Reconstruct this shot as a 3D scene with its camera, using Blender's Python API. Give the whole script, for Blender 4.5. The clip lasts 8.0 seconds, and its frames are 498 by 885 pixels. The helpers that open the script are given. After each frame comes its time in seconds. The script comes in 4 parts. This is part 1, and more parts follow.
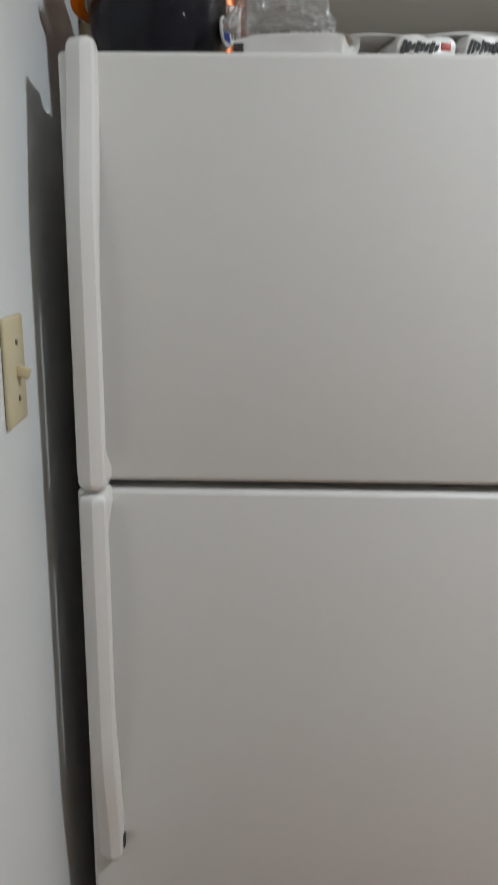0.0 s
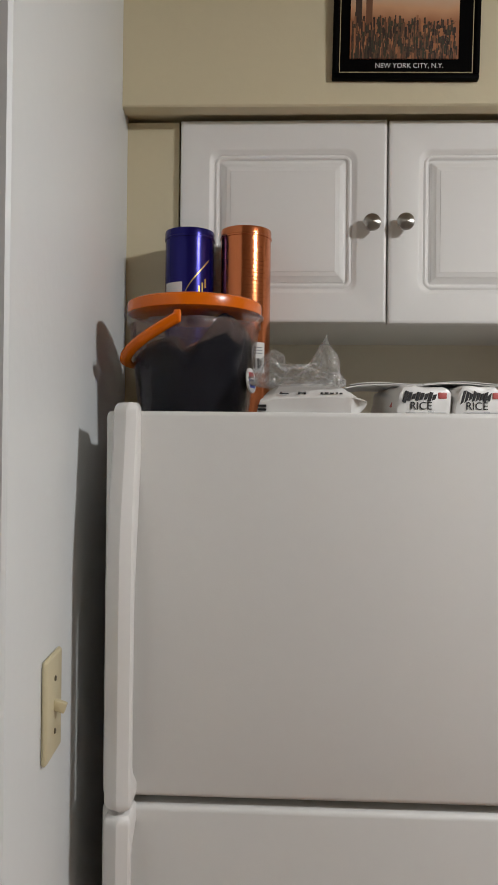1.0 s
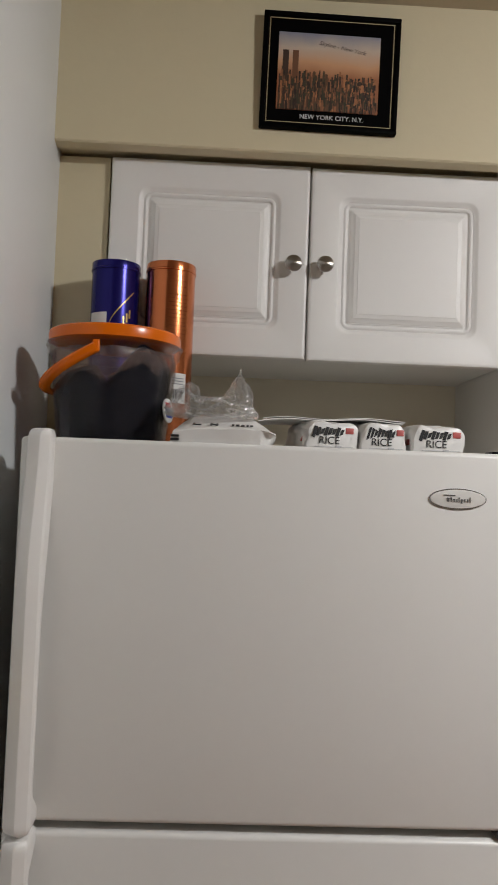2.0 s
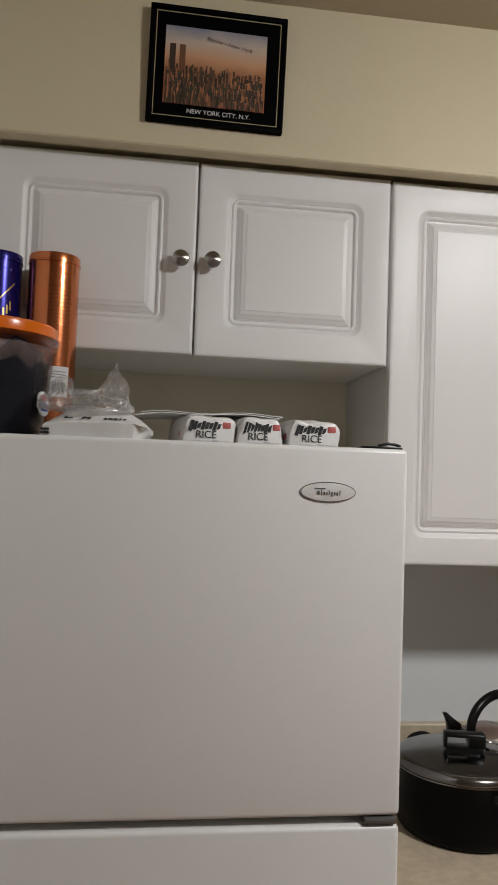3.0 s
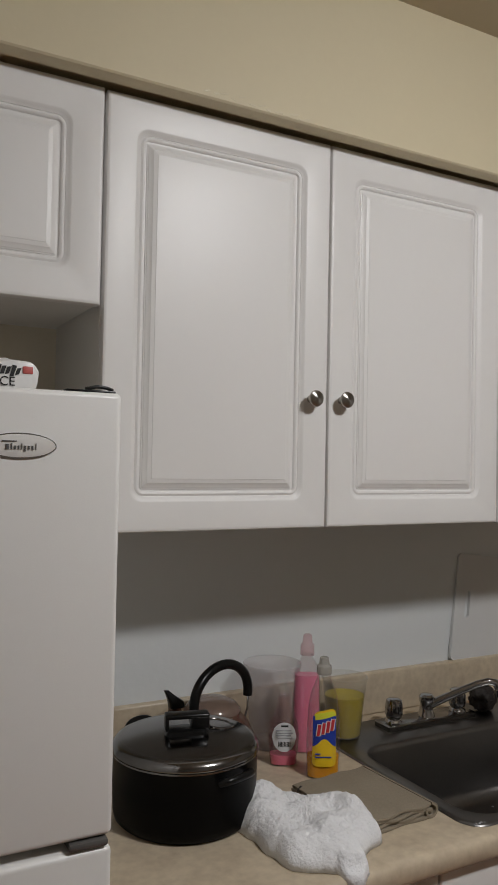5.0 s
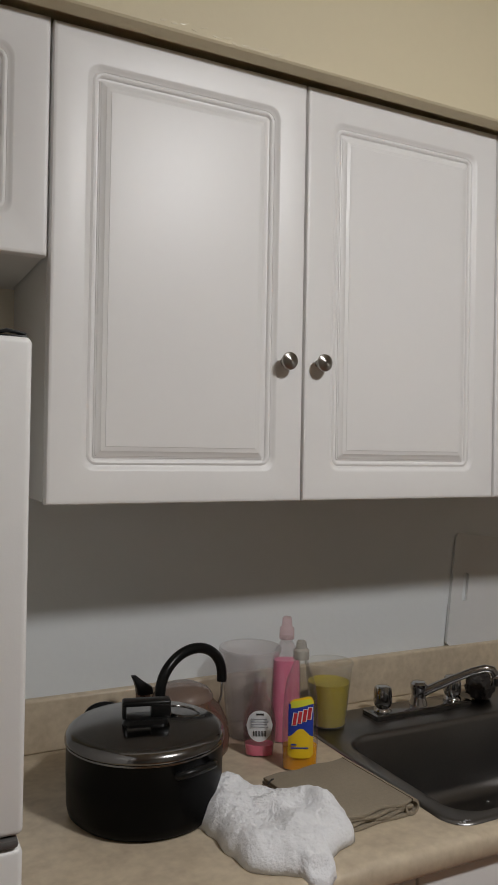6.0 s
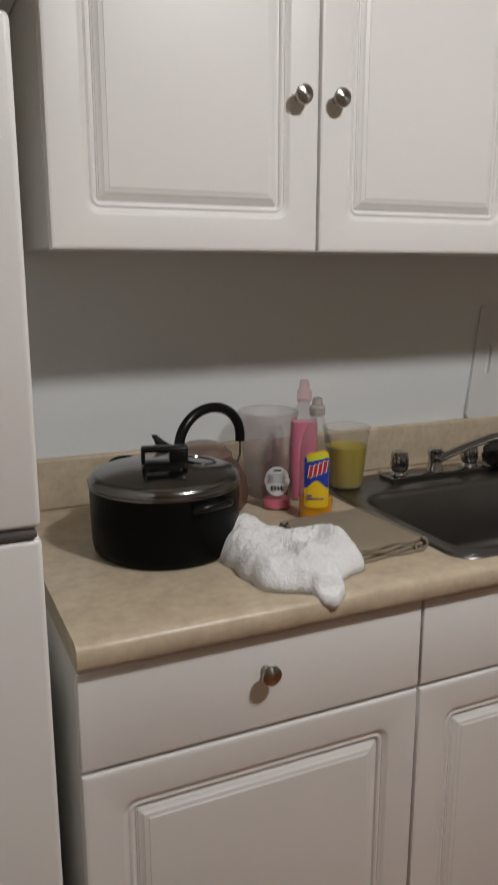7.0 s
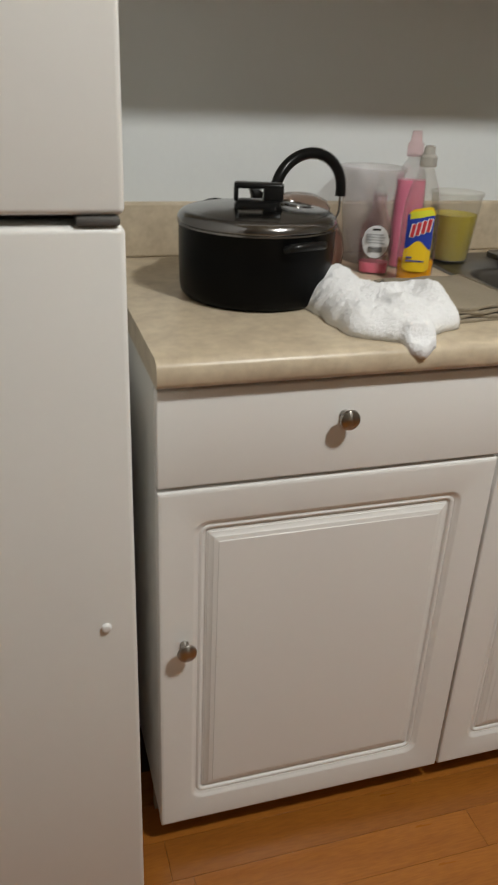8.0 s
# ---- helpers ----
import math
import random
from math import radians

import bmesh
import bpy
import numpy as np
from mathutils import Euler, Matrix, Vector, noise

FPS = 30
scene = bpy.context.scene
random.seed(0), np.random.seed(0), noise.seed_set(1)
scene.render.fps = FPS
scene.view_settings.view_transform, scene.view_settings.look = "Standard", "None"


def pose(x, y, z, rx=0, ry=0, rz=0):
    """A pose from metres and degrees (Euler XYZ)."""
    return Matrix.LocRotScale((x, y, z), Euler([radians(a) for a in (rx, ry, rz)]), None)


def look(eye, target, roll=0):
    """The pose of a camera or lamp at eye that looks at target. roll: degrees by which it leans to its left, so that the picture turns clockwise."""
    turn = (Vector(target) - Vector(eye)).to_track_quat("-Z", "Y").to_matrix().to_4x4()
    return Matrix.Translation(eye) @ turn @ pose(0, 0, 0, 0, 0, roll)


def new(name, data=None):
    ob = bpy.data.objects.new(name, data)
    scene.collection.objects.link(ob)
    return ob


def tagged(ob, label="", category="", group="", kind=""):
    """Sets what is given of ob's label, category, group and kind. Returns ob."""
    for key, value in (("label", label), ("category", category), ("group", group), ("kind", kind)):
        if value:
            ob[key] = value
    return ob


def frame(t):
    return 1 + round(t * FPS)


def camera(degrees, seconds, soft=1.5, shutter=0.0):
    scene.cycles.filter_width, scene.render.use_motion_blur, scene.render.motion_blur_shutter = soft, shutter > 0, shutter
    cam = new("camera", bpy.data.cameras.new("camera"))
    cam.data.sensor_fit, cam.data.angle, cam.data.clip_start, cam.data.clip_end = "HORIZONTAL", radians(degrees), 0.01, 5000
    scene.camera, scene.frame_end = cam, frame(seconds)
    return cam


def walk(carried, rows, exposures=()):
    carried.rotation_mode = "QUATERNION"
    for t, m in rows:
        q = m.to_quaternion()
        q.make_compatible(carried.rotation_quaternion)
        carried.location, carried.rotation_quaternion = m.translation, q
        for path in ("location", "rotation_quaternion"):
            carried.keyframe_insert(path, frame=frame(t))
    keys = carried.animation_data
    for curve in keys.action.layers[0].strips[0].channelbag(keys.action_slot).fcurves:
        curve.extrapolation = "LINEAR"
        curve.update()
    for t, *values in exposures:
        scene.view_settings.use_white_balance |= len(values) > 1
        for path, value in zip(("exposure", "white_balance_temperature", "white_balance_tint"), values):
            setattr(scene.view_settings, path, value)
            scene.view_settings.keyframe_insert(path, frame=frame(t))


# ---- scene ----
cam = camera(36.0, 8.0, soft=1.3, shutter=0.2)
EXPOSURES = [(0.0, 0.47, 6080, 5), (0.5, 0.41, 6450, 6), (1.0, 0.42, 6500, 9), (2.5, 0.24, 6600, 10), (3.5, 0.0, 6550, 10), (4.5, -0.18, 6500, 10), (5.2, -0.15, 6500, 10), (6.5, -0.07, 6550, 10),
             (7.0, 0.14, 6600, 10), (7.5, 0.48, 6650, 9), (8.0, 0.60, 6680, 5)]
PATH = [
    (0, (0.195, -1.343, 1.443), (0.172, 0.598, 0.960), 0.6),
    (0.2, (0.214, -1.344, 1.514), (0.142, 0.613, 1.108), 0.6),
    (0.5, (0.220, -1.368, 1.583), (0.134, 0.620, 1.376), 0.3),
    (0.8, (0.194, -1.390, 1.608), (0.109, 0.609, 1.591), 0.3),
    (1, (0.196, -1.402, 1.612), (0.106, 0.595, 1.628), 0.6),
    (1.2, (0.195, -1.413, 1.613), (0.118, 0.585, 1.664), 1.1),
    (2.3, (0.257, -1.442, 1.611), (0.392, 0.551, 1.711), 2.2),
    (2.5, (0.270, -1.445, 1.610), (0.451, 0.545, 1.710), 2.2),
    (3, (0.303, -1.442, 1.608), (0.566, 0.538, 1.709), 2.0),
    (3.5, (0.345, -1.430, 1.596), (0.698, 0.535, 1.711), 1.6),
    (4, (0.376, -1.425, 1.594), (0.943, 0.491, 1.697), 1.4),
    (4.2, (0.383, -1.397, 1.582), (1.048, 0.487, 1.676), 1.6),
    (4.5, (0.389, -1.347, 1.583), (1.183, 0.488, 1.643), 1.5),
    (5, (0.382, -1.255, 1.587), (1.321, 0.511, 1.631), 1.1),
    (5.2, (0.388, -1.226, 1.579), (1.360, 0.520, 1.620), 1.2),
    (6.5, (0.570, -1.197, 1.501), (1.401, 0.627, 1.441), 0.7),
    (6.8, (0.550, -1.204, 1.448), (1.382, 0.604, 1.179), 0.4),
    (7, (0.548, -1.207, 1.425), (1.354, 0.580, 0.986), 0.0),
    (7.5, (0.538, -1.211, 1.364), (1.290, 0.512, 0.660), 0.6),
    (8, (0.554, -1.213, 1.296), (1.099, 0.507, 0.420), 2.6),
]
walk(cam, [(t, look(eye, target, roll)) for t, eye, target, roll in PATH], EXPOSURES)

# ---- world, light, exposure ----
world = bpy.data.worlds.new("world")
scene.world = world
world.use_nodes = True
world.node_tree.nodes["Background"].inputs["Color"].default_value = (0.55, 0.6, 0.7, 1)
world.node_tree.nodes["Background"].inputs["Strength"].default_value = 0.02
CEIL_Z = 2.510
LAMP = (1.45, -1.30, CEIL_Z)
GLOW, LAMP_COLOUR = 220.0, (0.972, 0.974, 0.990)


# ---- materials ----
def material(name, colour, rough=0.5, metal=0.0, vary=0.06, scale=9.0, bump=0.0, bump_scale=60.0, stain=0.0, stain_scale=2.2,
             coat=0.0, glass=0.0, ior=1.45, rough_vary=0.08, grain=None, dark=None):
    """A procedural surface: two scales of colour variation, uneven gloss, fine relief."""
    m = bpy.data.materials.new(name)
    m.use_nodes = True
    nt = m.node_tree
    b = nt.nodes["Principled BSDF"]
    link = nt.links.new
    tc = nt.nodes.new("ShaderNodeTexCoord")
    mp = nt.nodes.new("ShaderNodeMapping")
    link(tc.outputs["Object"], mp.inputs["Vector"])
    if grain:
        mp.inputs["Scale"].default_value = grain
    fine = nt.nodes.new("ShaderNodeTexNoise")
    fine.inputs["Scale"].default_value, fine.inputs["Detail"].default_value = scale * 8, 5
    broad = nt.nodes.new("ShaderNodeTexNoise")
    broad.inputs["Scale"].default_value, broad.inputs["Detail"].default_value = stain_scale, 4
    for n in (fine, broad):
        link(mp.outputs["Vector"], n.inputs["Vector"])
    c = Vector(colour)
    low = Vector(dark) if dark else c * 0.72
    ramp = nt.nodes.new("ShaderNodeMapRange")
    ramp.inputs["From Min"].default_value, ramp.inputs["From Max"].default_value = 0.3, 0.7
    ramp.inputs["To Min"].default_value, ramp.inputs["To Max"].default_value = 0.0, vary
    link(fine.outputs["Fac"], ramp.inputs["Value"])
    ramp2 = nt.nodes.new("ShaderNodeMapRange")
    ramp2.inputs["From Min"].default_value, ramp2.inputs["From Max"].default_value = 0.35, 0.7
    ramp2.inputs["To Min"].default_value, ramp2.inputs["To Max"].default_value = 0.0, stain
    link(broad.outputs["Fac"], ramp2.inputs["Value"])
    add = nt.nodes.new("ShaderNodeMath")
    add.use_clamp = True
    link(ramp.outputs[0], add.inputs[0])
    link(ramp2.outputs[0], add.inputs[1])
    mix = nt.nodes.new("ShaderNodeMix")
    mix.data_type = "RGBA"
    mix.inputs["A"].default_value, mix.inputs["B"].default_value = (*c, 1), (*low, 1)
    link(add.outputs[0], mix.inputs["Factor"])
    link(mix.outputs["Result"], b.inputs["Base Color"])
    rr = nt.nodes.new("ShaderNodeMapRange")
    rr.inputs["To Min"].default_value, rr.inputs["To Max"].default_value = max(0.02, rough - rough_vary), min(1, rough + rough_vary)
    link(broad.outputs["Fac"], rr.inputs["Value"])
    link(rr.outputs[0], b.inputs["Roughness"])
    b.inputs["Metallic"].default_value = metal
    b.inputs["Coat Weight"].default_value = coat
    b.inputs["Transmission Weight"].default_value = glass
    b.inputs["IOR"].default_value = ior
    if bump:
        relief = nt.nodes.new("ShaderNodeTexNoise")
        relief.inputs["Scale"].default_value, relief.inputs["Detail"].default_value = bump_scale, 4
        link(mp.outputs["Vector"], relief.inputs["Vector"])
        bp = nt.nodes.new("ShaderNodeBump")
        bp.inputs["Strength"].default_value, bp.inputs["Distance"].default_value = bump, 0.002
        link(relief.outputs["Fac"], bp.inputs["Height"])
        link(bp.outputs["Normal"], b.inputs["Normal"])
    return m


CREAM = material("cream_paint", (0.66, 0.585, 0.40), 0.58, vary=0.04, stain=0.10, bump=0.25, bump_scale=45)
WHITE_WALL = material("white_wall_paint", (0.765, 0.788, 0.79), 0.42, vary=0.03, stain=0.08, bump=0.25, bump_scale=45)
CEILING = material("ceiling_paint", (0.58, 0.52, 0.40), 0.8, vary=0.05, stain=0.10, bump=0.3, bump_scale=80)
DOOR_WHITE = material("white_thermofoil", (0.80, 0.79, 0.77), 0.39, vary=0.02, stain=0.04, bump=0.03, bump_scale=25, rough_vary=0.05)
CABINET_WHITE = material("white_melamine", (0.74, 0.73, 0.70), 0.5, vary=0.03, stain=0.06)
FRIDGE_WHITE = material("white_enamel", (0.775, 0.769, 0.744), 0.36, vary=0.03, stain=0.06, bump=0.05, bump_scale=520, rough_vary=0.04)
FRIDGE_PLASTIC = material("white_plastic", (0.80, 0.79, 0.77), 0.34, vary=0.03, stain=0.04)
FRIDGE_SIDE = material("textured_white_steel", (0.70, 0.69, 0.66), 0.5, vary=0.05, bump=0.4, bump_scale=300)
GASKET = material("dark_gasket", (0.05, 0.048, 0.045), 0.7, vary=0.2)
NICKEL = material("brushed_nickel", (0.40, 0.38, 0.35), 0.27, 1.0, vary=0.12, scale=30)
turned = NICKEL.node_tree.nodes.new("ShaderNodeTangent")
turned.direction_type, turned.axis = "RADIAL", "Y"
NICKEL.node_tree.links.new(turned.outputs["Tangent"], NICKEL.node_tree.nodes["Principled BSDF"].inputs["Tangent"])
NICKEL.node_tree.nodes["Principled BSDF"].inputs["Anisotropic"].default_value = 0.85
NICKEL.node_tree.nodes["Principled BSDF"].inputs["Anisotropic Rotation"].default_value = 0.25
CHROME = material("chrome", (0.46, 0.46, 0.47), 0.09, 1.0, vary=0.05, rough_vary=0.05)
STEEL = material("brushed_sink_steel", (0.22, 0.212, 0.205), 0.33, 1.0, vary=0.15, scale=20, stain=0.25, stain_scale=7)
LAMINATE = material("beige_stone_laminate", (0.62, 0.525, 0.385), 0.34, vary=0.45, scale=8.0, stain=0.5, stain_scale=22, bump=0.03,
                    dark=(0.42, 0.34, 0.245))
BLACK_PLASTIC = material("black_plastic", (0.006, 0.006, 0.006), 0.30, vary=0.1)
BLACK_PLASTIC.node_tree.nodes["Principled BSDF"].inputs["Specular IOR Level"].default_value = 0.3
BLACK_ENAMEL = material("black_nonstick", (0.0035, 0.0035, 0.0035), 0.34, vary=0.2, stain=0.2)
BLACK_ENAMEL.node_tree.nodes["Principled BSDF"].inputs["Specular IOR Level"].default_value = 0.10


# Colour of the unseen walls, kept dark to hold bounced light down.
LOW_BOUNCE_WALL = material("low_bounce_wall", (0.36, 0.335, 0.285), 0.6, vary=0.04, stain=0.08)


# ---- mesh helpers ----
def finish(bm, name, mat, angle=38, smooth=True):
    bm.normal_update()
    if smooth:
        for f in bm.faces:
            f.smooth = True
        lim = radians(angle)
        for e in bm.edges:
            if len(e.link_faces) == 2 and e.calc_face_angle(0) > lim:
                e.smooth = False
    me = bpy.data.meshes.new(name)
    bm.to_mesh(me)
    bm.free()
    for m in (mat if isinstance(mat, (list, tuple)) else [mat]):
        me.materials.append(m)
    return me


def part(name, bm, mat, parent=None, label="", at=None, smooth=True, angle=38):
    """Links a bmesh as one mesh object under a thing or a part."""
    ob = new(name, finish(bm, name, mat, angle, smooth))
    if parent:
        ob.parent = parent
    if at is not None:
        ob.matrix_basis = at if isinstance(at, Matrix) else Matrix.Translation(at)
    if label:
        ob["label"] = label
    return ob


def thing(name, label, category, at=(0, 0, 0), turn=0, group="", kind=""):
    ob = new(name)
    ob.empty_display_size = 0.05
    ob.matrix_basis = pose(*at, 0, 0, turn)
    return tagged(ob, label, category, group, kind)


def structure(name, bm, mat, label, category, smooth=True):
    return tagged(part(name, bm, mat, smooth=smooth), label, category, kind="structure")


def box(bm, x0, x1, y0, y1, z0, z1, bevel=0.0, seg=2, m=None):
    """Adds a box, its edges rounded."""
    tmp = bmesh.new()
    bmesh.ops.create_cube(tmp, size=1)
    for v in tmp.verts:
        v.co = Vector((x0 + (v.co.x + 0.5) * (x1 - x0), y0 + (v.co.y + 0.5) * (y1 - y0), z0 + (v.co.z + 0.5) * (z1 - z0)))
    if bevel:
        bmesh.ops.bevel(tmp, geom=tmp.edges[:], offset=bevel, segments=seg, profile=0.5, affect="EDGES")
    return merge(bm, tmp, m)


def merge(bm, tmp, m=None):
    if m is not None:
        bmesh.ops.transform(tmp, matrix=m, verts=tmp.verts[:])
    me = bpy.data.meshes.new("tmp")
    tmp.to_mesh(me)
    tmp.free()
    bm.from_mesh(me)
    bpy.data.meshes.remove(me)
    return bm


def block(x0, x1, y0, y1, z0, z1, bevel=0.0, seg=2):
    return box(bmesh.new(), x0, x1, y0, y1, z0, z1, bevel, seg)


def loft(rings, cap_start=True, cap_end=True, closed=True):
    """Skins a row of rings of equal length."""
    bm = bmesh.new()
    rows = [[bm.verts.new(p) for p in r] for r in rings]
    n = len(rows[0])
    for a, b in zip(rows, rows[1:]):
        for i in range(n if closed else n - 1):
            j = (i + 1) % n
            bm.faces.new((a[i], a[j], b[j], b[i]))
    if cap_start:
        bm.faces.new(rows[0][::-1])
    if cap_end:
        bm.faces.new(rows[-1])
    bmesh.ops.recalc_face_normals(bm, faces=bm.faces[:])
    return bm


def lathe(profile, n=40, sx=1.0, sy=1.0, cap_start=True, cap_end=True):
    """Turns (radius, height) pairs about z; sx, sy flatten it."""
    rings = [[(r * sx * math.cos(2 * math.pi * i / n), r * sy * math.sin(2 * math.pi * i / n), z) for i in range(n)] for r, z in profile]
    return loft(rings, cap_start, cap_end)


def tube(points, r, n=12, closed=False, flat=1.0):
    """A round bar along points; r one radius or one for each point."""
    pts = [Vector(p) for p in points]
    rad = r if isinstance(r, (list, tuple)) else [r] * len(pts)
    rings, side = [], None
    for i, p in enumerate(pts):
        d = (pts[min(i + 1, len(pts) - 1)] - pts[max(i - 1, 0)]).normalized()
        if side is None:
            side = d.orthogonal().normalized()
        side = (side - d * side.dot(d)).normalized()
        up = d.cross(side)
        rings.append([p + rad[i] * (side * math.cos(a) + up * flat * math.sin(a)) for a in (2 * math.pi * k / n for k in range(n))])
    return loft(rings)


def rounded(w, h, r, n=5):
    """The outline of a rounded rectangle about the origin, from its lower right corner on."""
    r = max(min(r, w / 2 - 1e-4, h / 2 - 1e-4), 1e-4)
    out = []
    for cx, cy, a0 in ((w / 2 - r, -h / 2 + r, -90), (w / 2 - r, h / 2 - r, 0), (-w / 2 + r, h / 2 - r, 90), (-w / 2 + r, -h / 2 + r, 180)):
        for k in range(n + 1):
            a = radians(a0 + 90 * k / n)
            out.append((cx + r * math.cos(a), cy + r * math.sin(a)))
    return out


# ---- the room ----
CEIL, SOFFIT, WALL_B = 2.510, 2.219, 0.32
structure("floor", block(-1.6, 3.2, -3.0, WALL_B, -0.05, -0.0056), material("floor_base", (0.10, 0.045, 0.015), 0.6), "dark subfloor in the plank joints", "floor")
structure("wall_north", block(-0.215, 3.2, WALL_B, WALL_B + 0.12, 0, CEIL), WHITE_WALL, "white painted kitchen wall behind the cabinets", "wall")
structure("wall_west", loft([[(-0.22, -0.708, z), (-0.0625, -0.708, z), (-0.0587, -0.704, z), (-0.119, WALL_B, z), (-0.22, WALL_B, z)] for z in (0, CEIL)]), WHITE_WALL, "white painted wall beside the refrigerator", "wall")
structure("wall_return", block(-0.117, -0.004, 0.016, WALL_B, 0, SOFFIT), CREAM, "narrow cream painted wall return beside the cabinet", "wall")
SOFFIT_EDGE = [(-0.052, SOFFIT + 0.003), (-0.049, SOFFIT), (-0.017, SOFFIT), (-0.016, SOFFIT + 0.010), (WALL_B, SOFFIT + 0.010), (WALL_B, CEIL), (-0.052, CEIL)]
structure("soffit", loft([[(x, y, z - (0.005 * x if y < -0.016 and z < 2.3 else 0)) for y, z in SOFFIT_EDGE] for x in (-0.112, 3.2)]), CREAM, "cream painted soffit above the wall cabinets", "soffit")
structure("ceiling", block(-1.6, 3.2, -3.0, WALL_B + 0.12, CEIL, CEIL + 0.1), CEILING, "plain painted ceiling", "ceiling")
# Four unseen walls added to close the room and limit its fill light.
structure("added_wall_east", block(3.2, 3.32, -3.0, WALL_B + 0.12, 0, CEIL), LOW_BOUNCE_WALL, "unseen wall added to close the room, darkened to cut bounced light", "wall")
structure("added_wall_south", block(-1.6, 3.2, -3.12, -3.0, 0, CEIL), LOW_BOUNCE_WALL, "unseen wall added to close the room, darkened to cut bounced light", "wall")
structure("added_wall_west", block(-1.72, -1.6, -3.0, WALL_B + 0.12, 0, CEIL), LOW_BOUNCE_WALL, "unseen wall added to close the room, darkened to cut bounced light", "wall")
structure("added_wall_north", block(-1.6, -0.215, WALL_B, WALL_B + 0.12, 0, CEIL), LOW_BOUNCE_WALL, "unseen wall added to close the room, darkened to cut bounced light", "wall")

structure("wall_niche", block(-0.004, 0.765, WALL_B - 0.004, WALL_B, 1.2, 1.846), material("pale_cream_paint", (0.76, 0.71, 0.58), 0.55, vary=0.04, stain=0.10, bump=0.25, bump_scale=45), "cream painted wall in the niche above the refrigerator", "wall")

rnd = random.Random(8)
GLOSSY_RUN = material("glossy_paint_run", (0.70, 0.63, 0.46), 0.16, vary=0.03)
for k in range(13):
    bm = lathe([(0.010, -0.0006), (0.008, 0.0001), (0.005, 0.0003), (0.001, 0.0004)], 18, sx=rnd.uniform(0.5, 1.6), sy=rnd.uniform(0.10, 0.30))
    part("paint_run", bm, GLOSSY_RUN, bpy.data.objects["soffit"], at=pose(0.930 + 0.017 * k + rnd.uniform(-0.006, 0.006), -0.0522, 2.223 + rnd.uniform(-0.006, 0.008), 90, rnd.uniform(-15, 15), 0))
lamp = thing("ceiling_light", "flush white glass dome ceiling light, switched on", "ceiling light", (LAMP[0], LAMP[1], LAMP[2]))
part("base", lathe([(0.118, -0.022), (0.122, -0.018), (0.122, -0.001), (0.03, -0.001)], 40), CABINET_WHITE, lamp, "white metal base ring")
GLASS_ON = bpy.data.materials.new("lit_dome_glass")
GLASS_ON.use_nodes = True
p_ = GLASS_ON.node_tree.nodes["Principled BSDF"]
p_.inputs["Emission Color"].default_value, p_.inputs["Emission Strength"].default_value = (*LAMP_COLOUR, 1), GLOW
part("dome", lathe([(0.100 * math.cos(radians(a)), -0.020 - 0.068 * math.sin(radians(a))) for a in (0, 12, 24, 36, 48, 60, 72, 84)], 40, cap_start=False), GLASS_ON, lamp, "glowing white glass dome")


# ---- cabinets ----
def panel_door(w, h, t=0.020):
    """A routed raised-panel door; its back lies in y = 0 and its front faces -y; centred in x, from z = 0 up."""
    steps = [(0.0, 0.0, 0.001), (0.0, t - 0.004, 0.001), (0.0015, t - 0.0014, 0.002), (0.0045, t, 0.003), (0.0065, t, 0.004), (0.0525, t, 0.0225), (0.0545, t - 0.0006, 0.022),
             (0.0575, t - 0.0028, 0.021), (0.0602, t - 0.0048, 0.020), (0.0622, t - 0.0054, 0.019), (0.0628, t - 0.0066, 0.017), (0.0645, t - 0.0056, 0.015), (0.0668, t - 0.0046, 0.012),
             (0.0692, t - 0.0051, 0.010), (0.0710, t - 0.0068, 0.008), (0.0718, t - 0.0092, 0.007), (0.0742, t - 0.0094, 0.005), (0.0748, t - 0.0078, 0.004), (0.0770, t - 0.0072, 0.003),
             (0.0776, t - 0.0060, 0.003), (0.0850, t - 0.0034, 0.002), (0.0856, t - 0.0026, 0.002), (0.0925, t - 0.0012, 0.0015), (0.0932, t - 0.0004, 0.0012), (0.0990, t - 0.0002, 0.001)]
    rings = [[(x, -d, z + h / 2) for x, z in rounded(w - 2 * i, h - 2 * i, r)] for i, d, r in steps]
    return loft(rings)


def knob_mesh():
    """A mushroom knob standing out along -y."""
    bm = lathe([(0.0075, 0.0), (0.0075, 0.002), (0.0052, 0.005), (0.0050, 0.012), (0.0085, 0.0155), (0.0145, 0.0185), (0.0160, 0.0215), (0.0150, 0.0245),
                (0.0105, 0.0272), (0.004, 0.0284)], 24)
    bmesh.ops.transform(bm, matrix=Matrix.Rotation(radians(90), 4, "X"), verts=bm.verts[:])
    return bm


KNOB = finish(knob_mesh(), "knob", NICKEL)


def add_knob(parent, x, y, z):
    k = new("knob", KNOB)
    k.parent = parent
    k.matrix_basis = Matrix.Translation((x, y, z))
    k["label"] = "round brushed nickel knob"


def add_door(cab, x0, x1, z0, z1, front, knob=None, tilt=0.0):
    d = part("door", panel_door(x1 - x0, z1 - z0), DOOR_WHITE, cab, "white raised-panel door", angle=32, at=pose((x0 + x1) / 2, front + 0.020, z0, 0, tilt, 0))
    if knob:
        add_knob(d, knob[0] - (x0 + x1) / 2, -0.020, knob[1] - z0)
    return d


def carcass(cab, x0, x1, y0, y1, z0, z1):
    part("body", block(x0, x1, y0, y1, z0, z1, 0.0012, 1), CABINET_WHITE, cab, "white melamine carcass")


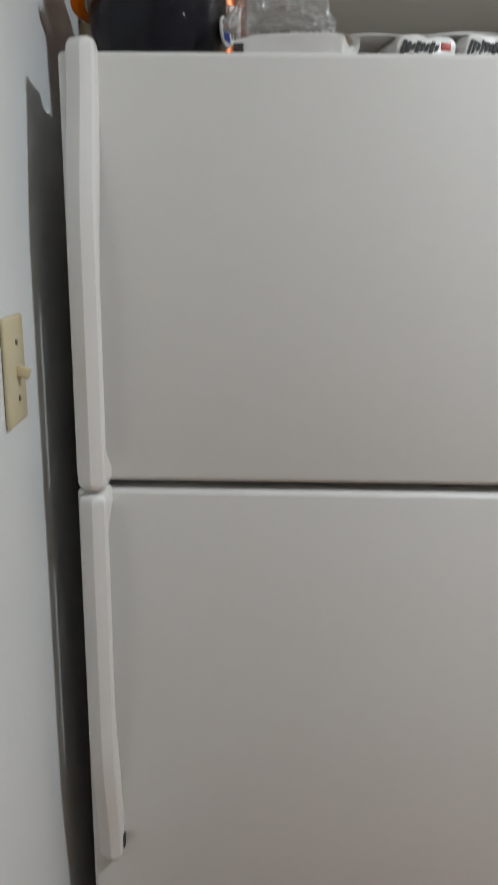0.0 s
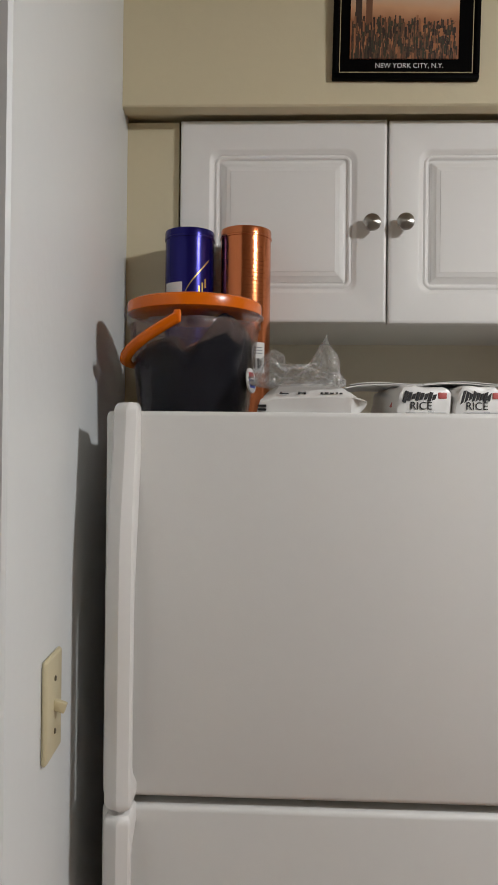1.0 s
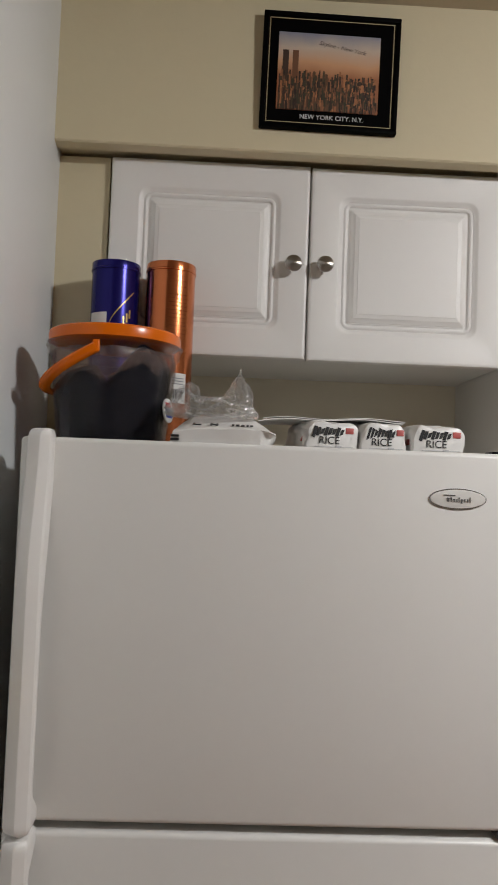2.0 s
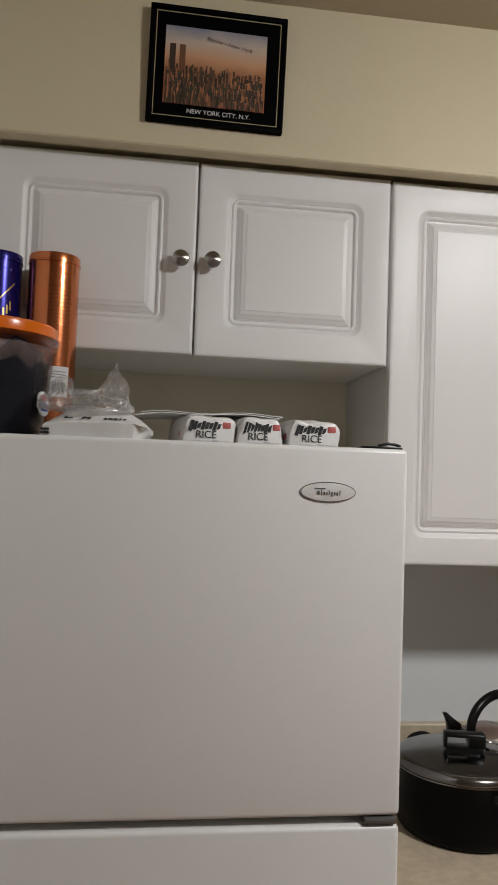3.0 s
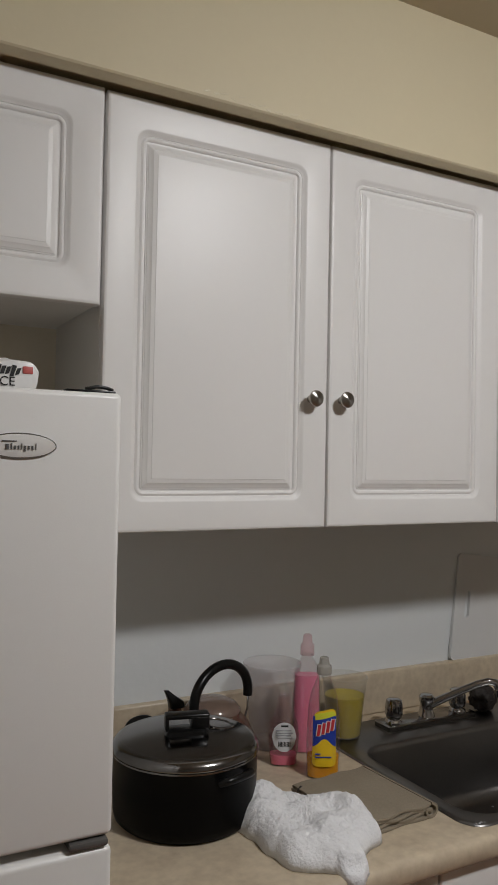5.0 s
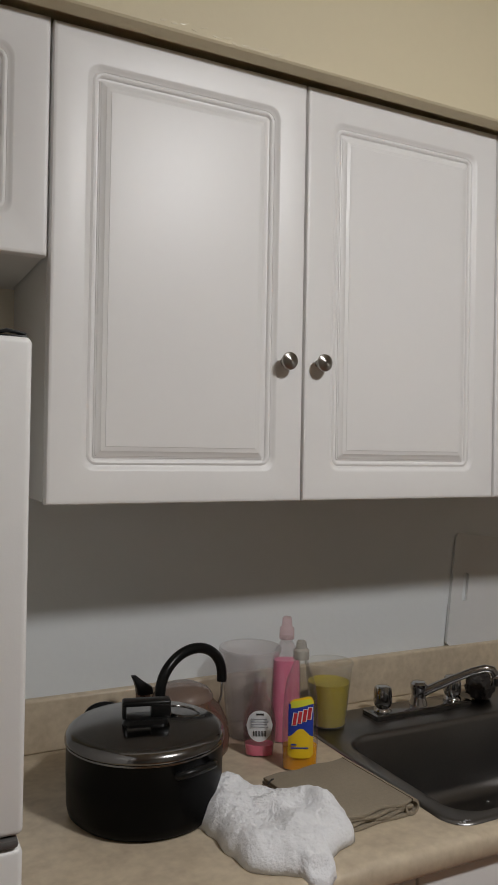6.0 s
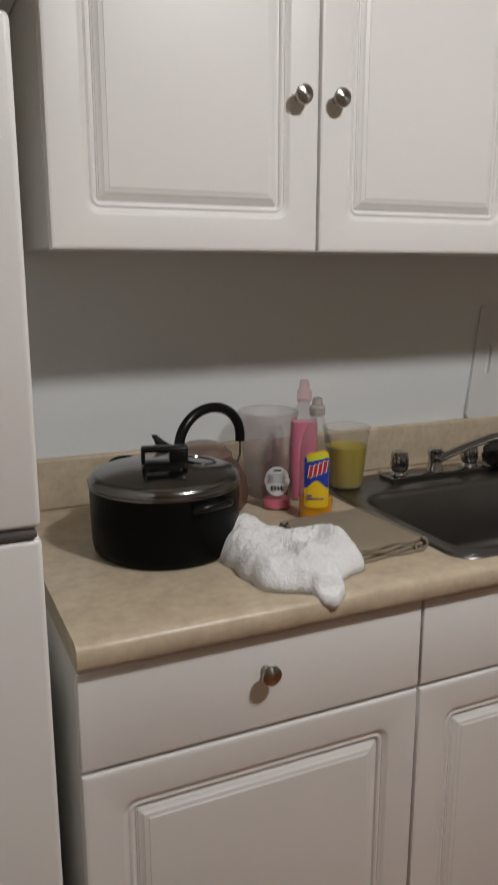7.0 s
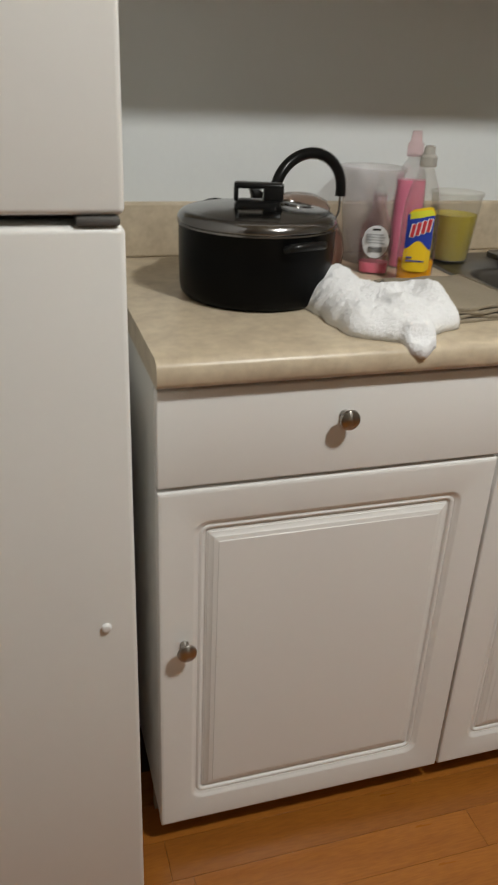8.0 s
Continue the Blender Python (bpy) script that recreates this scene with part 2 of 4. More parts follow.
over = thing("wall_cabinet", "short white two-door cabinet above the refrigerator", "cabinet")
carcass(over, 0.0, 0.762, 0.0205, WALL_B, 1.846, 2.212)
add_door(over, 0.001, 0.3795, 1.844, 2.216, 0.0, (0.351, 2.021), 0.0)
add_door(over, 0.3835, 0.7610, 1.842, 2.214, 0.0, (0.411, 2.022), 0.0)
tall = thing("wall_cabinet", "tall white two-door wall cabinet over the worktop", "cabinet")
carcass(tall, 0.765, 1.681, 0.0205, WALL_B, 1.460, 2.210)
add_door(tall, 0.766, 1.2215, 1.457, 2.212, 0.0, (1.182, 1.706))
add_door(tall, 1.2255, 1.681, 1.457, 2.212, 0.0, (1.254, 1.707))

end = thing("wall_cabinet", "white one-door wall cabinet at the end of the run", "cabinet")
carcass(end, 1.684, 2.30, 0.0205, WALL_B, 1.460, 2.210)
add_door(end, 1.685, 2.30, 1.457, 2.212, 0.0, (1.72, 1.706))

BASE_F = -0.277


def base_unit(label, x0, x1, doors, drawers, knobs, body_top=0.914):
    cab = thing("base_cabinet", label, "cabinet")
    part("body", block(x0, x1, BASE_F + 0.021, WALL_B, 0.066, body_top, 0.0012, 1), CABINET_WHITE, cab, "white melamine carcass")
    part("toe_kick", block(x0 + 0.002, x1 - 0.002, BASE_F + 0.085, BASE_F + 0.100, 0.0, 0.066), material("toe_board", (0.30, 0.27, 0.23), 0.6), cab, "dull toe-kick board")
    for (a, b), k in zip(drawers, knobs[0]):
        d = part("drawer_front", block(a, b, BASE_F, BASE_F + 0.020, 0.757, 0.906, 0.003, 3), DOOR_WHITE, cab, "flat white drawer front")
        if k:
            add_knob(d, k[0], BASE_F, k[1])
    for (a, b), k in zip(doors, knobs[1]):
        add_door(cab, a, b, 0.058, 0.750, BASE_F, k)


base_unit("white base cabinet with one drawer above a panel door", 0.718, 1.275, [(0.718, 1.2735)], [(0.718, 1.2735)], ([(0.994, 0.851)], [(0.758, 0.471)]))
base_unit("white sink base cabinet with false fronts", 1.277, 2.19, [(1.2785, 1.732), (1.736, 2.19)], [(1.2785, 1.732), (1.736, 2.19)], ([None, None], [(1.70, 0.66), (1.77, 0.66)]), 0.768)

# ---- worktop ----
top = thing("worktop", "beige stone-look laminate worktop with rounded front and upstand", "countertop")
bm = bmesh.new()
FRONT = -0.297
SX0, SX1, SY0, SY1 = 1.376, 1.985, -0.246, 0.240
edge = [(FRONT + 0.016, 0.955), (FRONT + 0.006, 0.952), (FRONT + 0.001, 0.945), (FRONT, 0.936), (FRONT, 0.924), (FRONT + 0.004, 0.917), (FRONT + 0.012, 0.915)]
prof = edge + [(SY0, 0.915), (SY0, 0.955)]
part("front_strip", loft([[(x, y, z) for y, z in prof] for x in (0.716, 2.5)]), LAMINATE, top, angle=50)
part("slab", block(0.716, SX0, SY0, WALL_B, 0.915, 0.955), LAMINATE, top)
part("slab", block(SX1, 2.5, SY0, WALL_B, 0.915, 0.955), LAMINATE, top)
part("slab", block(SX0, SX1, SY1, WALL_B, 0.915, 0.955), LAMINATE, top)
part("upstand", block(0.716, 2.5, 0.298, WALL_B - 0.001, 0.9552, 1.060, 0.006, 3), LAMINATE, top, "laminate upstand along the wall")

# ---- refrigerator ----
FX0, FX1, FY, FTOP = -0.036, 0.666, -0.409, 1.660
fridge = thing("refrigerator", "white top-freezer refrigerator with two doors", "refrigerator")
part("body", block(FX0 + 0.004, FX1 - 0.004, FY + 0.072, 0.27, 0.03, FTOP - 0.012, 0.006), FRIDGE_SIDE, fridge, "textured white steel cabinet")
part("gasket", block(FX0 + 0.012, FX1 - 0.012, FY + 0.058, FY + 0.0722, 0.10, FTOP - 0.02), GASKET, fridge, "dark door gasket")
fz_door = part("door", block(FX0, FX1, FY, FY + 0.060, 1.158, FTOP, 0.007, 4), FRIDGE_WHITE, fridge, "white freezer door")
fd_door = part("door", block(FX0, FX1, FY, FY + 0.060, 0.075, 1.146, 0.007, 4), FRIDGE_WHITE, fridge, "white fresh-food door")
part("base_grille", block(FX0 + 0.01, FX1 - 0.01, FY + 0.05, FY + 0.075, 0.012, 0.07, 0.003), FRIDGE_PLASTIC, fridge, "white base grille")


def fridge_handle(name, z0, z1, parent, up):
    """A long bar beside the door's opening edge: it stands clear of the door near the other handle and runs into the door at its far end."""
    rings = []
    n = 44
    length = z1 - z0
    ease = lambda k: max(0.0, min(1.0, k)) ** 2 * (3 - 2 * max(0.0, min(1.0, k)))
    for i in range(n + 1):
        u = 0.5 - 0.5 * math.cos(math.pi * i / n)
        z = z0 + length * u
        near = length * (u if up else 1 - u)
        far = length - near
        gap = 0.030 * ease((near - 0.016) / 0.035) * ease((far - 0.06) / 0.22)
        end = math.sqrt(max(0.0, 1 - (1 - min(1.0, min(near, far) / 0.012)) ** 2))
        lift = 0.026 + 0.023 * ease(far / 0.20) - 0.007 * (1 - end)
        back = gap if gap > 0.001 else -0.004
        wide = 0.002 * ease(far / 0.25)
        xl, xr = -0.0225 - wide + 0.006 * (1 - end), 0.0105 - 0.005 * (1 - end)
        c = 0.018
        rings.append([(xl + 0.002, FY - back, z), (xl, FY - max(lift - 0.0120, back + 0.003), z), (xl + 0.0018, FY - lift + 0.0085, z), (xl + c - 0.002, FY - lift + 0.0006, z), (xl + c, FY - lift, z), (xl + c + 0.002, FY - lift + 0.0002, z),
                      (xr - 0.003, FY - lift + 0.0042, z), (xr - 0.0006, FY - lift + 0.0068, z), (xr, FY - max(lift - 0.012, back + 0.002), z), (xr - 0.001, FY - back, z)])
    return part(name, loft(rings), FRIDGE_PLASTIC, parent, "white moulded bar handle", angle=22)


fridge_handle("handle", 1.157, 1.670, fz_door, True)
fridge_handle("handle", 0.598, 1.152, fd_door, False)

bm = block(0.616, 0.661, FY - 0.002, FY + 0.05, 1.1475, 1.1565, 0.003)
part("hinge", bm, material("grey_hinge_plastic", (0.10, 0.095, 0.09), 0.45), fridge, "dark grey centre hinge")
bm = lathe([(0.0065, 0), (0.0065, 0.0025), (0.005, 0.0045), (0.002, 0.0052)], 16)
bmesh.ops.transform(bm, matrix=Matrix.Rotation(radians(90), 4, "X"), verts=bm.verts[:])
part("bumper", bm, FRIDGE_PLASTIC, fd_door, "small white round bumper", at=(0.626, FY, 0.637))
part("scuff_plate", block(0.0105, 0.0125, FY - 0.012, FY - 0.001, 0.612, 0.632, 0.0005, 1), GASKET, fd_door, "dark chip beside the handle")


def oval(a, b, y0, y1, n=48, dome=0.0):
    """A flat oval plate in the xz plane, its front towards -y."""
    ring = lambda k, y: [(a * k * math.cos(2 * math.pi * i / n), y, b * k * math.sin(2 * math.pi * i / n)) for i in range(n)]
    return loft([ring(1, y1), ring(1, y0 + 0.0006), ring(0.985, y0), ring(0.6, y0 - dome)])


badge = part("badge", oval(0.0395, 0.0142, -0.0018, 0.001), CHROME, fz_door, "oval chrome badge rim", at=(0.552, FY, 1.597))
part("badge_face", oval(0.0378, 0.0126, -0.0030, -0.0015, dome=0.0010), material("badge_silver", (0.74, 0.73, 0.70), 0.35), badge, "pale silver badge face")
INK = material("black_print", (0.015, 0.015, 0.017), 0.5)
bm = bmesh.new()
for x0, x1, z0, z1 in ((-0.020, -0.004, 0.0042, 0.0058), (-0.016, -0.012, -0.0040, 0.0020), (-0.0105, -0.0085, -0.0040, 0.0030), (-0.007, -0.0045, -0.0040, 0.0005),
                       (-0.003, -0.001, -0.0040, 0.0005), (0.0005, 0.002, -0.0040, 0.003), (0.0035, 0.006, -0.0060, 0.0005), (0.0075, 0.0100, -0.0040, 0.0005),
                       (0.0115, 0.014, -0.0040, 0.0005), (0.0155, 0.017, -0.0040, 0.003)):
    box(bm, x0 + 0.0003, x1 - 0.0004, -0.0050, -0.0040, z0, z1 - 0.0004)
part("badge_mark", bm, material("grey_mark", (0.10, 0.10, 0.10), 0.5), badge, "dark maker's mark", smooth=False)


# ---- more materials ----
def film(name, tint, milky=0.12, rough=0.08, body=None, bump=0.0, bump_scale=30, skin=0.03):
    """Thin clear plastic: lets light through, with a glossy skin and a little haze."""
    m = bpy.data.materials.new(name)
    m.use_nodes = True
    nt = m.node_tree
    out, b = nt.nodes["Material Output"], nt.nodes["Principled BSDF"]
    link = nt.links.new
    b.inputs["Base Color"].default_value = (*(body or tint), 1)
    b.inputs["Roughness"].default_value = 0.5
    clear = nt.nodes.new("ShaderNodeBsdfTransparent")
    clear.inputs["Color"].default_value = (*tint, 1)
    haze = nt.nodes.new("ShaderNodeMixShader")
    tc = nt.nodes.new("ShaderNodeTexCoord")
    uneven = nt.nodes.new("ShaderNodeTexNoise")
    uneven.inputs["Scale"].default_value = 14
    link(tc.outputs["Object"], uneven.inputs["Vector"])
    rng = nt.nodes.new("ShaderNodeMapRange")
    rng.inputs["To Min"].default_value, rng.inputs["To Max"].default_value = milky * 0.6, min(1, milky * 1.4)
    link(uneven.outputs["Fac"], rng.inputs["Value"])
    link(rng.outputs[0], haze.inputs["Fac"])
    link(clear.outputs[0], haze.inputs[1])
    link(b.outputs[0], haze.inputs[2])
    gloss = nt.nodes.new("ShaderNodeBsdfGlossy")
    gloss.inputs["Roughness"].default_value = rough
    lw = nt.nodes.new("ShaderNodeLayerWeight")
    lw.inputs["Blend"].default_value = 0.5
    power = nt.nodes.new("ShaderNodeMath")
    power.operation, power.inputs[1].default_value = "POWER", 4.0
    link(lw.outputs["Facing"], power.inputs[0])
    fr = nt.nodes.new("ShaderNodeMath")
    fr.operation, fr.inputs[1].default_value, fr.inputs[2].default_value = "MULTIPLY_ADD", 0.45, skin
    link(power.outputs[0], fr.inputs[0])
    top_mix = nt.nodes.new("ShaderNodeMixShader")
    link(fr.outputs[0], top_mix.inputs["Fac"])
    link(haze.outputs[0], top_mix.inputs[1])
    link(gloss.outputs[0], top_mix.inputs[2])
    link(top_mix.outputs[0], out.inputs["Surface"])
    if bump:
        relief = nt.nodes.new("ShaderNodeTexNoise")
        relief.inputs["Scale"].default_value, relief.inputs["Detail"].default_value = bump_scale, 3
        link(tc.outputs["Object"], relief.inputs["Vector"])
        bp = nt.nodes.new("ShaderNodeBump")
        bp.inputs["Strength"].default_value, bp.inputs["Distance"].default_value = bump, 0.006
        link(relief.outputs["Fac"], bp.inputs["Height"])
        for n in (gloss, lw, b):
            link(bp.outputs["Normal"], n.inputs["Normal"])
    return m


CLEAR = film("clear_plastic", (0.96, 0.96, 0.96), 0.035, 0.05, skin=0.055)
FROSTED = film("frosted_plastic", (0.95, 0.94, 0.94), 0.16, 0.2, body=(0.84, 0.80, 0.80))
CRINKLED = film("crinkled_clear_film", (0.96, 0.96, 0.96), 0.10, 0.08, body=(0.8, 0.8, 0.8), bump=1.0, bump_scale=60, skin=0.13)
ORANGE = material("orange_plastic", (0.75, 0.150, 0.001), 0.22, vary=0.05, stain=0.06)
BLUE_TIN = material("blue_lacquered_tin", (0.013, 0.010, 0.15), 0.24, 0.55, vary=0.06)
COPPER_TIN = material("copper_tin", (0.62, 0.20, 0.08), 0.20, 0.95, vary=0.10, bump=0.10, bump_scale=90)
GOLD = material("gold_print", (0.62, 0.45, 0.12), 0.35, 0.6)
PAPER = material("white_paper", (0.74, 0.73, 0.71), 0.6, vary=0.04, stain=0.06)
WHITE_PACK = material("white_film_pack", (0.76, 0.75, 0.73), 0.30, vary=0.05, stain=0.08, bump=0.35, bump_scale=28)
RED = material("red_print", (0.55, 0.035, 0.045), 0.4)
FADED_RED = material("faded_red_print", (0.50, 0.11, 0.10), 0.4, vary=0.2)
BLUE = material("blue_print", (0.02, 0.05, 0.36), 0.4)
YELLOW = material("yellow_print", (0.88, 0.58, 0.02), 0.4)
WHITE = material("white_print", (0.80, 0.80, 0.80), 0.45)
GREY_PRINT = material("grey_print", (0.30, 0.31, 0.33), 0.5)


def glue(ob, parent, label=""):
    ob.parent = parent
    if label:
        ob["label"] = label
    return ob


def lettering(name, text, size, mat, parent, at, label="", squeeze=1.0, slant=0.0):
    """Flat raised lettering in the xz plane, facing -y, as a mesh."""
    cu = bpy.data.curves.new(name, "FONT")
    cu.body, cu.size, cu.align_x, cu.align_y, cu.extrude, cu.shear = text, size, "CENTER", "CENTER", 0.0002, slant
    tmp = bpy.data.objects.new(name, cu)
    scene.collection.objects.link(tmp)
    me = bpy.data.meshes.new_from_object(tmp.evaluated_get(bpy.context.evaluated_depsgraph_get()))
    bpy.data.objects.remove(tmp)
    me.transform(Matrix.Rotation(radians(90), 4, "X") @ Matrix.Diagonal((squeeze, 1, 1, 1)))
    me.materials.clear()
    me.materials.append(mat)
    ob = new(name, me)
    ob.parent = parent
    ob.matrix_basis = at
    if label:
        ob["label"] = label
    return ob


def shell(profile, t=0.0012, n=40, sx=1.0, sy=1.0):
    """A thin-walled vessel from its outer (radius, height) profile."""
    inner = [(max(r - t, 0.0008), max(z, profile[0][1] + t)) for r, z in profile]
    return lathe(profile + inner[::-1], n, sx, sy)


def wrap(r, a0, a1, z0, z1, lift=0.0006, n=14, cut=None, rows=1):
    """A thin label bent round an upright cylinder; angles in degrees, -90 faces -y. cut(u, v) moves its outline."""
    rings = []
    for i in range(rows + 1):
        v = i / rows
        row = []
        for k in range(n + 1):
            a = radians(a0 + (a1 - a0) * k / n)
            row.append(((r + lift) * math.cos(a), (r + lift) * math.sin(a), z0 + (z1 - z0) * v))
        rings.append(row)
    bm = loft(rings, False, False, closed=False)
    if cut:
        for v in bm.verts:
            v.co.z = cut(math.degrees(math.atan2(v.co.y, v.co.x)), v.co.z)
    bmesh.ops.solidify(bm, geom=bm.faces[:], thickness=0.0004)
    return bm


def crumple(bm, amount, scale, seed=0.0, detail=2):
    for v in bm.verts:
        p = v.co * scale + Vector((seed, seed * 1.7, seed * 0.6))
        v.co += noise.noise_vector(p) * amount + noise.noise_vector(p * 2.7) * amount * 0.45 * (detail > 1)
    return bm


# ---- framed picture on the soffit ----
pic = thing("framed_picture", "black-framed city skyline print hung on the soffit", "picture")
pic.matrix_basis = pose(0.4030, -0.0525, 2.3665, 2.0, 0.8, 0)
PW, PH = 0.254, 0.216
FRAME_BLACK = material("black_frame", (0.0015, 0.0015, 0.0015), 0.55, vary=0.2)
FRAME_BLACK.node_tree.nodes["Principled BSDF"].inputs["Specular IOR Level"].default_value = 0.04
bm = bmesh.new()
for x0, x1, z0, z1 in ((-PW / 2, PW / 2, PH / 2 - 0.009, PH / 2), (-PW / 2, PW / 2, -PH / 2, -PH / 2 + 0.009),
                       (-PW / 2, -PW / 2 + 0.009, -PH / 2 + 0.009, PH / 2 - 0.009), (PW / 2 - 0.009, PW / 2, -PH / 2 + 0.009, PH / 2 - 0.009)):
    box(bm, x0, x1, -0.0155, 0.0, z0, z1, 0.002)
part("frame", bm, FRAME_BLACK, pic, "thin black frame")
part("mat_board", block(-PW / 2 + 0.008, PW / 2 - 0.008, -0.012, -0.004, -PH / 2 + 0.008, PH / 2 - 0.008), FRAME_BLACK, pic, "black mat board")
bm = bmesh.new()
GX, GZ = PW / 2 - 0.0115, PH / 2 - 0.0115
for x0, x1, z0, z1 in ((-GX, GX, GZ - 0.0014, GZ), (-GX, GX, -GZ, -GZ + 0.0014), (-GX, -GX + 0.0014, -GZ + 0.0014, GZ - 0.0014), (GX - 0.0014, GX, -GZ + 0.0014, GZ - 0.0014)):
    box(bm, x0, x1, -0.0126, -0.0121, z0, z1)
part("gold_line", bm, material("pale_gold_line", (0.45, 0.38, 0.22), 0.5), pic, "thin pale gold border line", smooth=False)
IX0, IX1, IZ0, IZ1 = -0.0975, 0.090, -0.073, 0.070


def sunset_material():
    """A printed dusk sky: grey-blue above, orange at the skyline, with faint cloud."""
    m = material("sunset_print", (0.5, 0.4, 0.3), 0.45)
    nt = m.node_tree
    tc = nt.nodes.new("ShaderNodeTexCoord")
    sep = nt.nodes.new("ShaderNodeSeparateXYZ")
    nt.links.new(tc.outputs["Object"], sep.inputs[0])
    cloud = nt.nodes.new("ShaderNodeTexNoise")
    cloud.inputs["Scale"].default_value = 22
    wob = nt.nodes.new("ShaderNodeMath")
    wob.operation = "MULTIPLY_ADD"
    wob.inputs[1].default_value = 0.02
    nt.links.new(tc.outputs["Object"], cloud.inputs["Vector"])
    nt.links.new(cloud.outputs["Fac"], wob.inputs[0])
    nt.links.new(sep.outputs["Z"], wob.inputs[2])
    rng = nt.nodes.new("ShaderNodeMapRange")
    rng.inputs["From Min"].default_value, rng.inputs["From Max"].default_value = 0.0, 0.082
    nt.links.new(wob.outputs[0], rng.inputs["Value"])
    cr = nt.nodes.new("ShaderNodeValToRGB")
    e = cr.color_ramp.elements
    e[0].position, e[0].color = 0.0, (0.34, 0.13, 0.055, 1)
    e[1].position, e[1].color = 1.0, (0.22, 0.24, 0.32, 1)
    a = e.new(0.3)
    a.color = (0.60, 0.33, 0.18, 1)
    a = e.new(0.65)
    a.color = (0.56, 0.46, 0.37, 1)
    nt.links.new(rng.outputs[0], cr.inputs["Fac"])
    nt.links.new(cr.outputs["Color"], nt.nodes["Principled BSDF"].inputs["Base Color"])
    return m


print_sheet = part("print", block(IX0, IX1, -0.0132, -0.012, IZ0, IZ1), sunset_material(), pic, "dusk skyline print")
rnd = random.Random(5)


def city_material():
    """Printed buildings in browns and rust, each block its own tone."""
    m = material("printed_city", (0.2, 0.1, 0.05), 0.5)
    nt = m.node_tree
    geo = nt.nodes.new("ShaderNodeNewGeometry")
    cr = nt.nodes.new("ShaderNodeValToRGB")
    e = cr.color_ramp.elements
    e[0].position, e[0].color = 0.0, (0.018, 0.013, 0.010, 1)
    e[1].position, e[1].color = 1.0, (0.46, 0.19, 0.075, 1)
    for pos, c in ((0.30, (0.055, 0.030, 0.020, 1)), (0.50, (0.034, 0.040, 0.022, 1)), (0.75, (0.15, 0.066, 0.034, 1))):
        x = e.new(pos)
        x.color = c
    nt.links.new(geo.outputs["Random Per Island"], cr.inputs["Fac"])
    nt.links.new(cr.outputs["Color"], nt.nodes["Principled BSDF"].inputs["Base Color"])
    return m


CITY = city_material()
bm = bmesh.new()
for i in range(900):
    k = i / 899
    base = -0.010 - 0.062 * k
    x = rnd.uniform(IX0 + 0.002, IX1 - 0.006)
    far = 0.45 if x > 0.03 else 1.0
    box(bm, x, min(x + rnd.uniform(0.0014, 0.0040), IX1), -0.0134 - 0.0000011 * i, -0.0131, max(IZ0, base - 0.008), base + (0.002 + 0.017 * rnd.random() ** 2.2) * far)
for x in (-0.089, -0.071):
    box(bm, x, x + 0.011, -0.0135, -0.0131, -0.03, 0.037)
tagged(part("printed_city", bm, CITY, print_sheet, "printed brown city blocks", smooth=False), kind="stuff")
lettering("caption", "NEW YORK CITY, N.Y.", 0.0118, WHITE, pic, pose(0.006, -0.0125, -0.0845), "white capital lettering", 1.0)
lettering("print_title", "Skyline - New York", 0.011, material("faded_title_ink", (0.10, 0.07, 0.07), 0.5), print_sheet, pose(0.020, -0.0136, 0.046, 0, 9.5, 0), "dark slanted lettering", 1.0, 0.25)

# ---- light switch ----
IVORY = material("aged_ivory_plastic", (0.62, 0.55, 0.36), 0.38, vary=0.05, stain=0.08)
sw = thing("light_switch", "aged ivory toggle light switch on the white wall", "light switch")
sw.matrix_basis = pose(-0.0675, -0.537, 1.318, 0, 0, 93.4)
plate = part("plate", block(-0.036, 0.036, -0.006, 0.001, -0.058, 0.058, 0.004, 3), IVORY, sw, "ivory cover plate")
part("toggle", block(-0.0045, 0.0045, -0.019, -0.004, -0.004, 0.008, 0.0015), IVORY, sw, "small ivory toggle", at=pose(0, 0, 0, 18, 0, 0))
for z in (-0.030, 0.030):
    bm = lathe([(0.0032, 0), (0.0032, 0.001), (0.002, 0.0016)], 12)
    bmesh.ops.transform(bm, matrix=Matrix.Rotation(radians(90), 4, "X"), verts=bm.verts[:])
    part("screw", bm, material("dull_screw", (0.18, 0.15, 0.10), 0.4, 0.8), plate, "dark screw head", at=(0, -0.006, z))

# ---- things on the refrigerator ----
TOP = FTOP - 0.012
bucket = thing("storage_bucket", "clear plastic bucket with an orange lid, full of dark bags", "bucket", (0.060, -0.250, TOP))
BH = 0.160
tubb = part("tub", shell([(0.080, 0.0), (0.0815, 0.002), (0.0975, BH - 0.016), (0.0990, BH - 0.017), (0.1000, BH - 0.016), (0.1000, BH - 0.005), (0.1040, BH - 0.004), (0.1045, BH + 0.001), (0.0985, BH + 0.002), (0.0985, BH + 0.004)],
                         0.0015, 56), film("cloudy_tub_plastic", (0.98, 0.97, 0.97), 0.003, 0.06, body=(0.7, 0.62, 0.60), skin=0.005), bucket, "clear slightly cloudy tub")
part("lid", lathe([(0.0975, BH + 0.0022), (0.1005, BH + 0.003), (0.1010, BH + 0.014), (0.1000, BH + 0.0185), (0.0960, BH + 0.021), (0.0920, BH + 0.0195), (0.090, BH + 0.016), (0.02, BH + 0.016)], 64),
     ORANGE, bucket, "glossy orange snap-on lid")
bail = []
